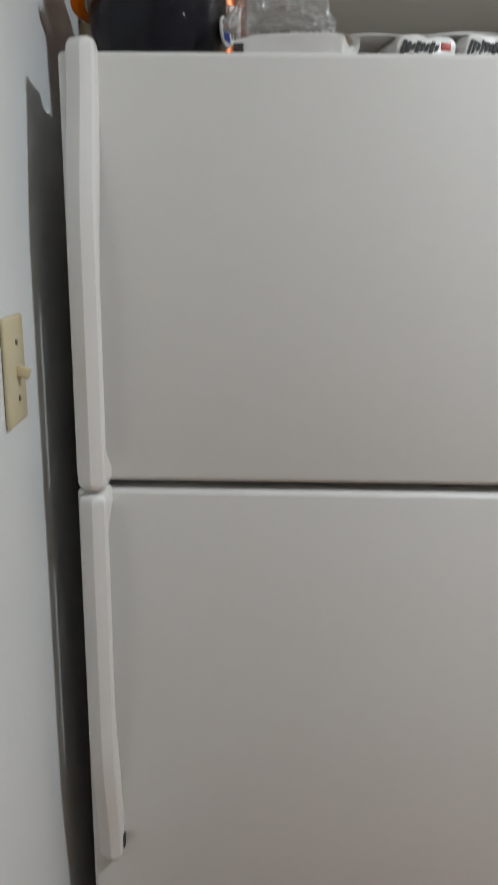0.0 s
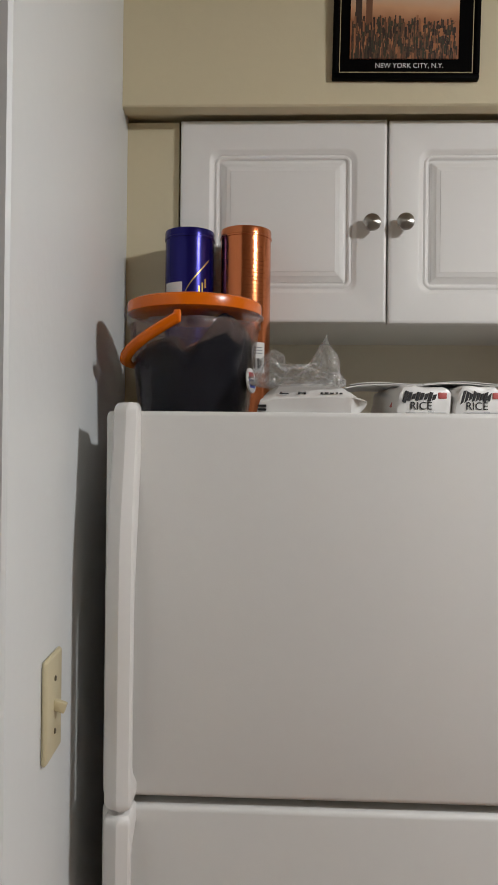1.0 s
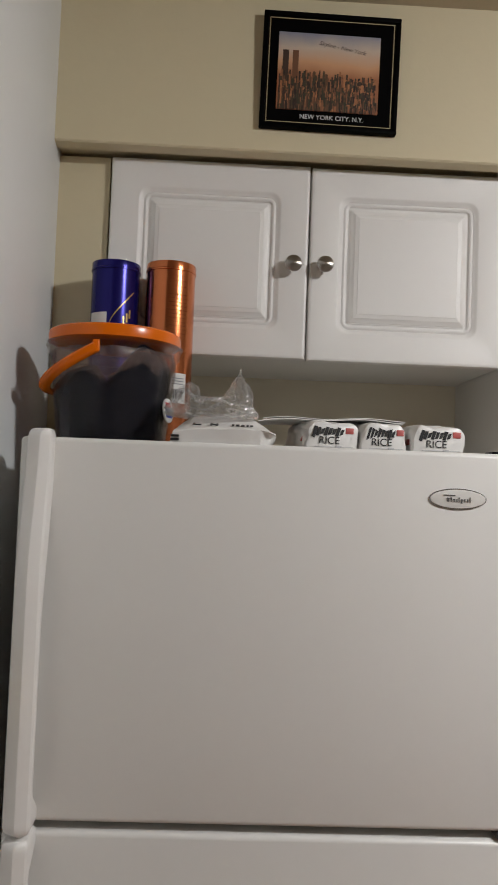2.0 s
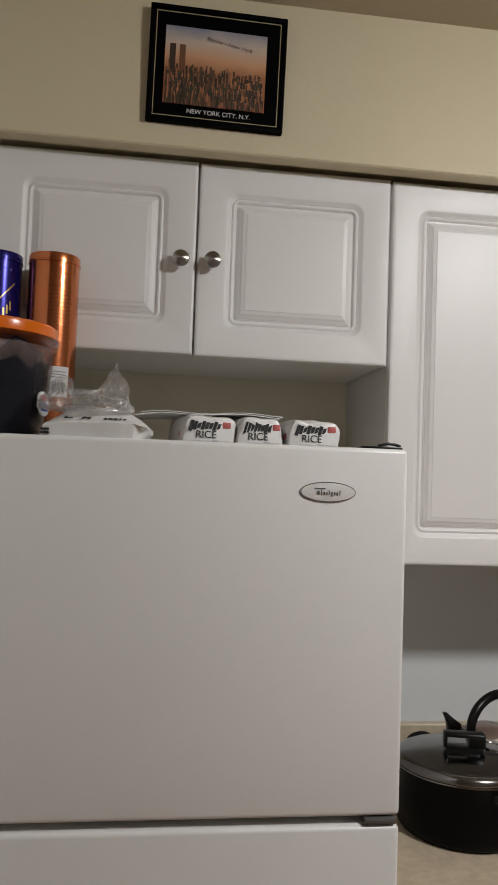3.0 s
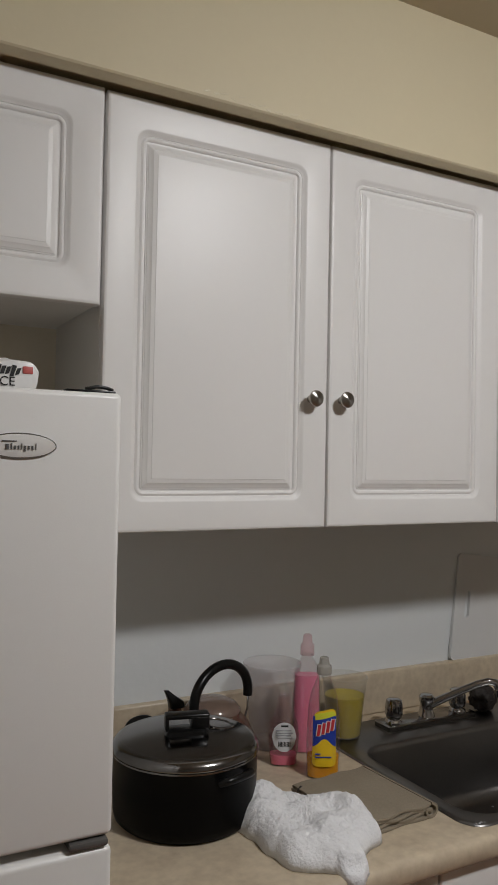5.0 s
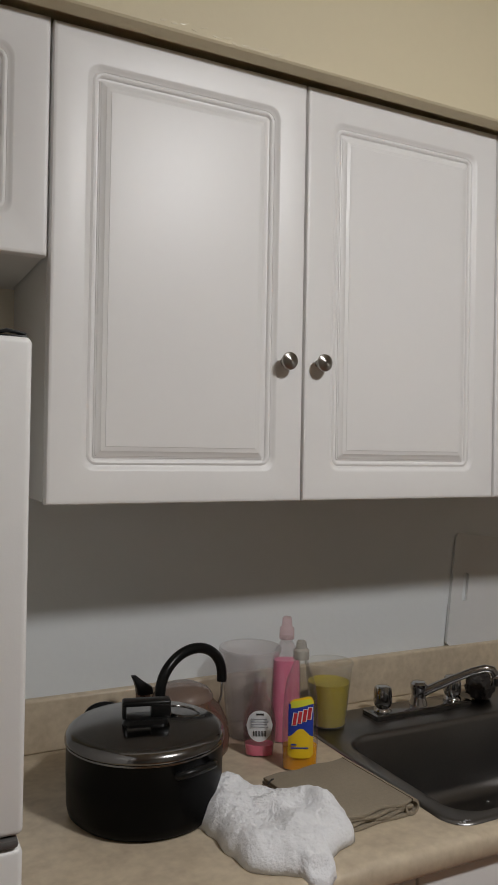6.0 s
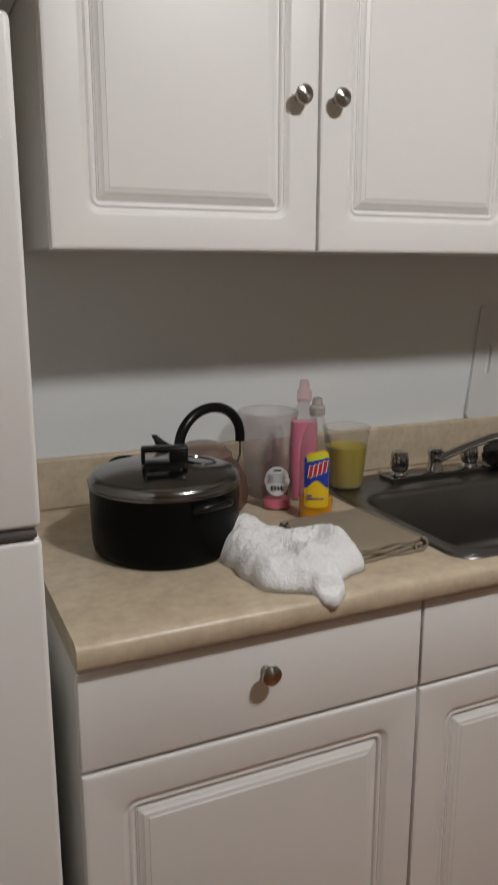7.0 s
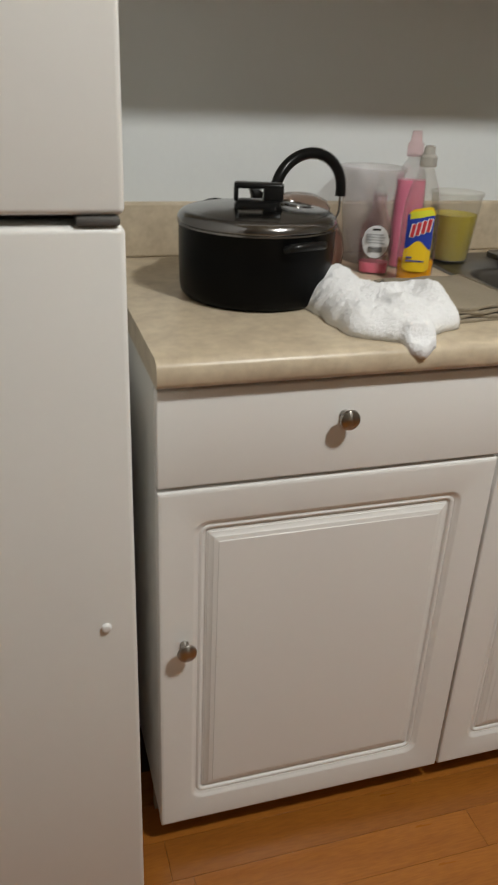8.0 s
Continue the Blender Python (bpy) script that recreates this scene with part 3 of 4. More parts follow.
for i in range(31):
    th = math.pi * i / 30
    side = Vector((-0.90, 0.0, -0.50)).normalized()
    bail.append(Vector((-0.012 * math.cos(th), -0.1035 * math.cos(th), BH - 0.016)) + side * 0.112 * max(0.0, math.sin(th)) ** 0.8)
part("bail", tube(bail, 0.0052, 10, flat=1.7), ORANGE, bucket, "orange carrying handle hanging down")
for s_ in (-1, 1):
    part("bail_pivot", block(-0.0055, 0.0055, -0.003, 0.003, -0.009, 0.009, 0.0028, 3), ORANGE, bucket, at=(0.012 * s_, 0.1035 * s_, BH - 0.014))
bm = lathe([(0.070, 0.004), (0.0785, 0.010), (0.0815, 0.03), (0.0835, 0.048), (0.0860, 0.065), (0.0880, 0.082), (0.0895, 0.098), (0.0885, 0.112), (0.080, 0.122), (0.060, 0.126), (0.03, 0.124)], 64)
bmesh.ops.subdivide_edges(bm, edges=bm.edges[:], cuts=1)
for v in bm.verts:
    k = noise.noise(v.co * 28) * 0.006 + noise.noise(v.co * 70) * 0.002
    flat = Vector((v.co.x, v.co.y, 0))
    if flat.length > 0.02:
        v.co -= flat.normalized() * (abs(k) + 0.0005)
    if v.co.z > 0.06:
        lobes = 0.030 * math.exp(-((v.co.x - 0.055) / 0.036) ** 2) + 0.004 * math.exp(-((v.co.x + 0.035) / 0.03) ** 2) - 0.026 * math.exp(-((v.co.x - 0.004) / 0.020) ** 2) - 0.018 * max(0.0, -v.co.x / 0.09)
        v.co.z += min(1.0, (v.co.z - 0.06) / 0.04) * (lobes + noise.noise(v.co * 40 + Vector((3, 1, 0))) * 0.010)
CONTENTS = material("dark_bagged_contents", (0.006, 0.008, 0.014), 0.16, vary=0.2, stain=0.2, bump=0.7, bump_scale=30)
CONTENTS.node_tree.nodes["Principled BSDF"].inputs["Specular IOR Level"].default_value = 0.15
part("contents", bm, CONTENTS, bucket, "dark blue-black bags", angle=70)
bm = lathe([(0.060, 0.078), (0.072, 0.090), (0.082, 0.104), (0.0885, 0.116), (0.0930, 0.126), (0.0945, 0.138), (0.0935, 0.149), (0.05, 0.154)], 72, cap_start=False)
bmesh.ops.subdivide_edges(bm, edges=bm.edges[:], cuts=2)
for v in bm.verts:
    flat = Vector((v.co.x, v.co.y, 0))
    if flat.length > 0.02:
        crease = abs(noise.noise(Vector((v.co.x * 40 + v.co.z * 14, v.co.y * 40, v.co.z * 16))))
        v.co -= flat.normalized() * (0.024 * max(0.0, 0.28 - crease) + 0.0005)
part("bunched_bag", bm, film("pinkish_bag_film", (0.93, 0.88, 0.87), 0.17, 0.08, body=(0.56, 0.42, 0.38), bump=0.9, bump_scale=45, skin=0.03), bucket, "bunched clear bag neck", angle=60)
bm = lathe([(0.0800, 0.012), (0.0830, 0.030), (0.0855, 0.050), (0.0880, 0.070), (0.0905, 0.090), (0.0925, 0.110), (0.0935, 0.122)], 96, cap_start=False, cap_end=False)
bmesh.ops.subdivide_edges(bm, edges=bm.edges[:], cuts=2)
for v in bm.verts:
    flat = Vector((v.co.x, v.co.y, 0)).normalized()
    fold = abs(noise.noise(Vector((v.co.x * 34 + v.co.z * 22, v.co.y * 34, v.co.z * 12 - v.co.x * 20))))
    v.co -= flat * (0.010 * max(0.0, 0.22 - fold) + 0.0004)
part("inner_bag", bm, film("clear_bag_film", (0.985, 0.98, 0.975), 0.005, 0.14, body=(0.6, 0.5, 0.46), bump=1.0, bump_scale=38, skin=0.010), bucket, "crinkled clear inner bag", angle=60)
sa = radians(-17)
sm = Matrix.Translation((0.0915 * math.cos(sa), 0.0915 * math.sin(sa), 0.064)) @ Matrix.Rotation(sa, 4, "Z") @ Matrix.Rotation(radians(84), 4, "Y")
sticker = part("sticker", lathe([(0.0185, -0.0015), (0.0185, 0.0008), (0.002, 0.0009)], 32), WHITE, bucket, "round white sticker with red and blue print", at=sm)
part("sticker_print", block(-0.002, 0.011, -0.011, 0.011, 0.0008, 0.0013), BLUE, sticker, smooth=False)
part("sticker_print", block(-0.012, -0.004, -0.010, 0.010, 0.0008, 0.0013), RED, sticker, smooth=False)


def tin(name, label, at, r, h, mat):
    t = thing(name, label, "tin", at)
    part("can", lathe([(r - 0.002, 0.0), (r, 0.002), (r, h - 0.016)], 48), mat, t)
    part("lid", lathe([(r + 0.0002, h - 0.0165), (r + 0.0016, h - 0.0160), (r + 0.0016, h - 0.0135), (r + 0.0008, h - 0.0125), (r + 0.0008, h - 0.003), (r, h - 0.0006), (r - 0.003, h),
                        (r - 0.006, h - 0.003), (0.005, h - 0.003)], 48), mat, t, "press-on metal lid")
    return t


blue = tin("tea_tin", "tall round dark blue lacquered tin", (0.0266, -0.052, TOP), 0.0428, 0.345, BLUE_TIN)
part("gold_swoosh", wrap(0.0428, -92, -34, 0.232, 0.2350, 0.0005, 20, cut=lambda a, z: z + 0.056 * max(0.0, (a + 92) / 58) ** 0.8), GOLD, blue, "curved gold line")
for a0, z0 in ((-62, 0.228), (-54, 0.234), (-46, 0.241)):
    part("gold_print", wrap(0.0428, a0, a0 + 4, z0, z0 + 0.016, 0.0005, 4), GOLD, blue, "gold lettering bar")
part("paper_label", wrap(0.0428, -150, -100, 0.19, 0.250, 0.0006), PAPER, blue, "white paper label")
copper = tin("copper_tin", "tall round shiny copper tin with embossing", (0.1262, -0.053, TOP), 0.0439, 0.347, COPPER_TIN)
for k in range(17):
    part("embossed_line", wrap(0.0439, -88 + 6 * (k % 2), -36 - 4 * (k % 3), 0.176 + 0.0069 * k, 0.1797 + 0.0069 * k, 0.0009, 10), COPPER_TIN, copper)
for k, (a0, a1, z0, z1) in enumerate(((-80, -62, 0.311, 0.322), (-60, -46, 0.311, 0.322), (-78, -48, 0.301, 0.307))):
    part("embossed_mark", wrap(0.0439, a0, a1, z0, z1, 0.0009, 8), COPPER_TIN, copper)
lab = part("price_label", wrap(0.0439, -86, -38, 0.094, 0.147, 0.0007), PAPER, copper, "white barcode label")
for k in range(9):
    part("barcode_bar", wrap(0.0446, -76 + 3.3 * k, -74.6 + 3.3 * k, 0.101, 0.119, 0.0010, 2), INK, lab)
for k in range(3):
    part("print_line", wrap(0.0446, -80, -46, 0.127 + 0.005 * k, 0.1285 + 0.005 * k, 0.0010, 6), GREY_PRINT, lab)

tray = thing("foam_tray", "white shallow tray with black print, lying on the refrigerator", "tray", (0.232, -0.330, TOP), -4)
rings = []
for x, low, front, back in ((-0.066, 0.0, 0.016, 0.022), (-0.063, 0.0, 0.027, 0.044), (-0.045, 0.0, 0.0305, 0.057), (0.0, 0.0, 0.0320, 0.059), (0.040, 0.0, 0.0330, 0.055), (0.056, 0.004, 0.032, 0.046), (0.068, 0.014, 0.0300, 0.036), (0.076, 0.022, 0.027, 0.029)):
    rings.append([(x, -0.066 + low, low), (x, -0.071 + low, low + 0.25 * (front - low)), (x, -0.073 + 0.5 * low, front - 0.0015), (x, -0.0715, front), (x, -0.02, front + 0.5 * (back - front)), (x, 0.03, back), (x, 0.06, back), (x, 0.068 - low, low)])
bm = loft(rings)
bmesh.ops.subdivide_edges(bm, edges=[e for e in bm.edges if e.calc_length() > 0.012], cuts=3, use_grid_fill=True)
crumple(bm, 0.0016, 40)
for v in bm.verts:
    v.co.z = max(v.co.z, 0.0002)
pack = part("tray_body", bm, PAPER, tray, angle=24)
slope = math.degrees(math.atan2(0.0133, 0.0515))
for x0, x1, z0, z1, tip in ((-0.038, -0.035, 0.0, 0.012, 25), (-0.036, -0.026, 0.0, 0.0025, -10), (-0.014, -0.011, 0.0, 0.013, 20), (-0.013, -0.004, 0.006, 0.008, 0), (-0.006, -0.003, 0.0, 0.012, 20), (0.016, 0.019, 0.0, 0.010, 0), (0.0215, 0.0265, 0.001, 0.009, 0),
                              (0.0285, 0.0335, 0.0, 0.007, 8), (0.036, 0.039, 0.0, 0.009, 0), (0.041, 0.045, 0.0, 0.006, 0)):
    part("print_mark", block(x0, x1, z0, z1, 0.0, 0.0012), INK, pack, "black illegible print", at=Matrix.Translation((0, -0.058, 0.0366)) @ Matrix.Rotation(radians(slope), 4, "X"), smooth=False)
for z in (0.014, 0.019):
    part("print_mark", block(-0.0655, -0.054, -0.0745, -0.070, z, z + 0.003), INK, pack, "black illegible print", smooth=False)
bag = thing("plastic_bag", "crumpled clear plastic bag lying on the tray", "bag", (0.214, -0.325, TOP + 0.052))
bm = bmesh.new()
bmesh.ops.create_icosphere(bm, subdivisions=5, radius=1)
for v in bm.verts:
    p = v.co.copy()
    peak = math.exp(-((p.x - 0.62) ** 2 + p.y ** 2 * 0.6) / 0.055)
    q = Vector((p.x * 0.066, p.y * 0.052, max(p.z, -0.35) * 0.020 + 0.007))
    if p.z > 0:
        q.z += peak * 0.056 * p.z + 0.028 * math.exp(-((p.x + 0.6) ** 2) / 0.05) * p.z
    q += noise.noise_vector(p * 3.1) * 0.009 + noise.noise_vector(p * 7.0) * 0.0060 + noise.noise_vector(p * 15.0) * 0.0022
    q.z = max(q.z, 0.0)
    v.co = q
part("film", bm, CRINKLED, bag, angle=18)


def rice_pack(label, x0, x1, turn, h=0.056):
    """A brick of rice in printed film, its narrow end to the front."""
    w = x1 - x0
    t = thing("rice_pack", label, "food packet", ((x0 + x1) / 2, -0.230, TOP), turn, "rice packs on the refrigerator")
    rings = []
    for y, k in ((-0.085, 0.80), (-0.083, 0.94), (-0.076, 1.0), (-0.03, 1.03), (0.03, 1.03), (0.076, 1.0), (0.083, 0.94), (0.085, 0.80)):
        rings.append([(x * k + 0.0015 * math.sin(y * 90 + z * 60), y + 0.002 * math.sin(x * 120 + z * 200) * (abs(y) < 0.08), h / 2 + z * k * (1 - 0.10 * (x * x) / (w * w / 4)) + 0.0012 * math.sin(x * 160)) for x, z in rounded(w, h, 0.014, 6)])
    bm = loft(rings)
    bmesh.ops.subdivide_edges(bm, edges=[e for e in bm.edges if e.calc_length() > 0.008], cuts=3, use_grid_fill=True)
    for v in bm.verts:
        if v.co.z > 0.004:
            k = noise.noise(v.co * 60 + Vector((x0 * 90, 0, 0))) * 0.0016 + (0.22 - abs(noise.noise(v.co * 34 + Vector((0, x0 * 70, 2))))) * 0.009
            v.co += Vector((v.co.x, v.co.y * 0.15, v.co.z - h / 2)).normalized() * min(k, 0.001)
    pk = part("packet", bm, WHITE_PACK, t, angle=40)
    F = -0.0854
    for k in range(8):
        x = -w * 0.38 + w * 0.074 * k
        tall = h * (0.155 if k == 0 else 0.105 + 0.025 * math.sin(k * 2.4))
        mid = h * (0.70 + 0.015 * math.sin(k * 0.45))
        bm = block(x, x + w * 0.058, F - 0.0005, F + 0.003, mid - tall, mid + tall)
        for v in bm.verts:
            v.co.x += (v.co.z - mid) * 0.28
            v.co.z += 0.0016 * math.sin(v.co.x * 900 + k)
        part("brand_bar", bm, INK, pk, "uneven black brand mark", smooth=False)
    lettering("product_word", "RICE", 0.0155, INK, pk, pose(-0.006, F - 0.0004, h * 0.47), "black capital lettering")
    part("grey_mark", block(0.004, 0.013, F - 0.0004, F + 0.003, h * 0.22, h * 0.34, 0.0006), material("pale_grey_print", (0.40, 0.40, 0.42), 0.4), pk, "pale grey printed emblem")
    part("red_flash", block(w * 0.235, w * 0.39, F - 0.0006, F + 0.003, h * 0.66, h * 0.82, 0.001), FADED_RED, pk, "red print block")
    part("red_flash", block(-w / 2 - 0.0012, -w / 2 + 0.003, -0.062, -0.045, h * 0.45, h * 0.62, 0.001), FADED_RED, pk, "red print block")
    bm = bmesh.new()
    for k in range(3):
        box(bm, -w * 0.34, w * 0.38, F - 0.0005, F + 0.003, h * 0.14 + k * 0.0045, h * 0.14 + 0.0012 + k * 0.0045)
    part("fold_line", bm, material("fold_shine", (0.62, 0.62, 0.62), 0.25), pk, smooth=False)
    return t


rice_pack("white film-wrapped rice packet with black and red print", 0.344, 0.424, 7)
rice_pack("white rice packet between two others, black and red print", 0.4290, 0.500, 5)
rice_pack("white rice packet standing a little apart from the others", 0.509, 0.589, 3)
for i, (x0, x1, y0, y1, z, sag, turn) in enumerate(((-0.115, 0.105, -0.07, 0.06, 0.0585, 0.006, 3), (-0.10, 0.115, -0.06, 0.055, 0.0610, 0.003, -3))):
    sh = thing("envelope", "flat white paper envelope lying over the rice packets", "envelope", (0.395, -0.225, TOP + z), turn, "loose envelopes")
    rings = []
    for k in range(13):
        x = x0 + (x1 - x0) * k / 12
        zz = -sag * max(0, -x / 0.11) ** 2 + 0.002 * math.sin(k * 0.9)
        rings.append([(x, y0, zz), (x, y1, zz), (x, y1, zz + 0.0012), (x, y0, zz + 0.0012)])
    part("sheet", loft(rings), PAPER, sh, angle=30)
clip = thing("black_clip", "flat black plastic clip on the refrigerator edge", "clip", (0.636, -0.372, FTOP))
part("arm", block(-0.030, 0.029, -0.016, 0.016, 0.0, 0.004, 0.0015), BLACK_PLASTIC, clip)
part("hook", tube([(-0.006, -0.01, 0.005), (0.008, -0.010, 0.0085), (0.020, -0.008, 0.0075), (0.028, -0.006, 0.0055)], 0.0022, 8), BLACK_PLASTIC, clip)
wad = thing("foil_scrap", "small crumpled grey scrap of foil", "scrap", (0.600, -0.335, TOP + 0.004))
bm = bmesh.new()
bmesh.ops.create_icosphere(bm, subdivisions=3, radius=0.011)
for v in bm.verts:
    v.co.z *= 0.55
crumple(bm, 0.004, 140)
part("scrap", bm, material("crumpled_foil", (0.35, 0.34, 0.33), 0.3, 0.7), wad, angle=20)


# ---- sink and tap ----
CT = 0.955
sink = thing("sink", "stainless steel drop-in kitchen sink, water-spotted", "sink")
SKX0, SKX1, SKY0, SKY1 = 1.358, 2.005, -0.266, 0.262
BX0, BX1, BY0, BY1 = 1.398, 1.965, -0.232, 0.118


def rect_ring(x0, x1, y0, y1, r, z, n=7):
    return [((x0 + x1) / 2 + x, (y0 + y1) / 2 + y, z) for x, y in rounded(x1 - x0, y1 - y0, r, n)]


rings = [rect_ring(SKX0, SKX1, SKY0, SKY1, 0.045, CT + 0.0006), rect_ring(SKX0 + 0.001, SKX1 - 0.001, SKY0 + 0.001, SKY1 - 0.001, 0.045, CT + 0.0028),
         rect_ring(SKX0 + 0.006, SKX1 - 0.006, SKY0 + 0.006, SKY1 - 0.006, 0.042, CT + 0.0044), rect_ring(SKX0 + 0.013, SKX1 - 0.013, SKY0 + 0.013, SKY1 - 0.013, 0.040, CT + 0.0030),
         rect_ring(BX0 - 0.006, BX1 + 0.006, BY0 - 0.006, BY1 + 0.006, 0.062, CT + 0.0026), rect_ring(BX0, BX1, BY0, BY1, 0.058, CT - 0.001),
         rect_ring(BX0 + 0.004, BX1 - 0.004, BY0 + 0.004, BY1 - 0.004, 0.055, CT - 0.010), rect_ring(BX0 + 0.014, BX1 - 0.014, BY0 + 0.014, BY1 - 0.014, 0.055, CT - 0.135),
         rect_ring(BX0 + 0.024, BX1 - 0.024, BY0 + 0.024, BY1 - 0.024, 0.05, CT - 0.155), rect_ring(BX0 + 0.045, BX1 - 0.045, BY0 + 0.045, BY1 - 0.045, 0.04, CT - 0.163)]
part("bowl", loft(rings, cap_start=False), STEEL, sink, "brushed steel bowl and rim", angle=50)
part("drain", lathe([(0.045, 0.0), (0.045, 0.002), (0.038, 0.003), (0.034, 0.0008), (0.010, 0.0008)], 32), CHROME, sink, "round chrome drain", at=(1.68, -0.05, CT - 0.1632))
rnd = random.Random(11)
DROP = material("water_drop", (0.75, 0.76, 0.78), 0.06, vary=0.02, glass=0.6)
for k in range(26):
    x, y = rnd.uniform(1.45, 1.74), rnd.uniform(-0.19, 0.06)
    r = rnd.uniform(0.0012, 0.0030)
    part("water_drop", lathe([(r, 0), (r * 0.8, r * 0.4), (r * 0.3, r * 0.62)], 10), DROP, sink, at=(x, y, CT - 0.1630))
for k in range(5):
    r = rnd.uniform(0.0015, 0.003)
    part("water_drop", lathe([(r, 0), (r * 0.8, r * 0.4), (r * 0.3, r * 0.62)], 10), DROP, sink, at=(1.372 + 0.006 * k, SKY0 + 0.010 + 0.002 * (k % 2), CT + 0.004))

tap = thing("kitchen_tap", "chrome two-handle kitchen tap on the sink ledge", "tap", (1.660, 0.200, CT + 0.0027))
# Deck plate chrome is darkened: its dark reflections are put into the colour.
part("deck_plate", loft([rect_ring(-0.135, 0.135, -0.030, 0.030, 0.005, z) for z in (0.0, 0.0105)] + [rect_ring(-0.132, 0.132, -0.027, 0.027, 0.004, 0.0130)]), material("dark_reflection_chrome", (0.22, 0.215, 0.21), 0.16, 1.0, vary=0.2, stain=0.2, stain_scale=12), tap, "chrome deck plate")
for sx in (-0.100, 0.100):
    part("handle_base", lathe([(0.021, 0.012), (0.020, 0.016), (0.015, 0.020)], 28), CHROME, tap, at=(sx, 0, 0))
    n = 32
    rings = []
    for r, z in ((0.0130, 0.018), (0.0165, 0.023), (0.0195, 0.032), (0.0190, 0.052), (0.0172, 0.064), (0.0135, 0.0670), (0.006, 0.0678)):
        rings.append([((r + (0.0012 if i % 4 < 2 else -0.0012) * (r > 0.0140)) * math.cos(2 * math.pi * i / n), (r + (0.0012 if i % 4 < 2 else -0.0012) * (r > 0.0140)) * math.sin(2 * math.pi * i / n), z) for i in range(n)])
    part("handle", loft(rings), CHROME, tap, "fluted chrome handle", at=(sx, 0, 0), angle=30)
part("spout_post", lathe([(0.021, 0.012), (0.020, 0.018), (0.0165, 0.026), (0.0160, 0.044), (0.0185, 0.050), (0.0185, 0.060), (0.014, 0.065), (0.004, 0.066)], 32), CHROME, tap, "round spout post")
arm = [(0.006, -0.006, 0.036), (0.030, -0.020, 0.050), (0.070, -0.042, 0.071), (0.105, -0.062, 0.088), (0.128, -0.076, 0.096), (0.142, -0.084, 0.094), (0.148, -0.088, 0.082)]
part("spout", tube([(x, y, z + 0.004) for x, y, z in arm], [0.0105, 0.0100, 0.0092, 0.0088, 0.0088, 0.0092, 0.0095], 16), CHROME, tap, "chrome swivel spout", angle=60)
part("aerator", lathe([(0.0115, 0.0), (0.0120, 0.003), (0.0120, 0.018), (0.009, 0.021)], 24), CHROME, tap, at=(0.149, -0.0885, 0.063))

pad = thing("scouring_pad", "dark brown crumpled scouring pad behind the sink", "scouring pad", (1.842, 0.196, CT + 0.0028))
bm = bmesh.new()
bmesh.ops.create_icosphere(bm, subdivisions=4, radius=1)
for v in bm.verts:
    p = v.co.copy()
    q = Vector((p.x * 0.038, p.y * 0.030, (p.z + 1) * 0.033)) + noise.noise_vector(p * 2.6) * 0.008 + noise.noise_vector(p * 9) * 0.003
    q.z = max(q.z, 0.0)
    v.co = q
part("pad", bm, material("dark_scouring_mesh", (0.022, 0.017, 0.014), 0.7, vary=0.4, bump=1.0, bump_scale=150), pad, angle=40)

# ---- cutting board ----
board = thing("cutting_board", "white plastic cutting board leaning against the wall", "cutting board")
board.matrix_basis = pose(1.834, 0.3065, 1.0612, -1.6, 7.0, 0)
outer = rounded(0.38, 0.285, 0.012, 5)
cut = rounded(0.017, 0.072, 0.008, 5)
bm = bmesh.new()
rows = []
for y in (0.0, 0.009):
    rows.append([bm.verts.new((0.19 + x, y, 0.1425 + z)) for x, z in outer])
    rows.append([bm.verts.new((0.045 + x, y, 0.150 + z)) for x, z in cut])
n = len(outer)
for a, b in ((rows[0], rows[1]), (rows[2], rows[3]), (rows[0], rows[2]), (rows[1], rows[3])):
    for i in range(n):
        bm.faces.new((a[i], a[(i + 1) % n], b[(i + 1) % n], b[i]))
bmesh.ops.recalc_face_normals(bm, faces=bm.faces[:])
part("board", bm, material("white_board_plastic", (0.70, 0.70, 0.69), 0.45, vary=0.05, stain=0.1), board, smooth=False)

# ---- pot ----
PX, PY = 0.939, 0.012
pot = thing("stock_pot", "wide black non-stick pot with a dark metal lid on the worktop", "pot", (PX, PY, CT))
part("pot_body", shell([(0.108, 0.0), (0.118, 0.002), (0.1240, 0.008), (0.1265, 0.020), (0.1280, 0.070), (0.1285, 0.117), (0.1298, 0.1190), (0.1298, 0.1205)], 0.0022, 72), BLACK_ENAMEL, pot, "black pot body")
LID_STEEL = material("dark_polished_lid", (0.23, 0.224, 0.222), 0.17, 1.0, vary=0.2, scale=25, stain=0.2, stain_scale=6)
lid = part("pot_lid", lathe([(0.1280, 0.1208), (0.1300, 0.1212), (0.1308, 0.1228), (0.1304, 0.1262), (0.1278, 0.1315), (0.1228, 0.1358), (0.1170, 0.1380), (0.1138, 0.1380), (0.1105, 0.1386),
                             (0.083, 0.1432), (0.050, 0.1466), (0.012, 0.1478)], 80), LID_STEEL, pot, "dark polished domed lid", angle=50)
part("rim_band", lathe([(0.1290, 0.1165), (0.1305, 0.1172), (0.1305, 0.1200), (0.1290, 0.1206)], 72), material("bright_rim_steel", (0.30, 0.29, 0.28), 0.25, 1.0), pot, "thin bright rim band")
hb = part("lid_handle", loft([rect_ring(-0.040, 0.036, -0.021, 0.021, 0.011, 0.1445), rect_ring(-0.035, 0.035, -0.020, 0.020, 0.011, 0.1530), rect_ring(-0.031, 0.031, -0.016, 0.016, 0.009, 0.1555)]),
          BLACK_PLASTIC, lid, "black plastic lid handle", at=pose(-0.004, -0.012, 0, 0, 0, -14))
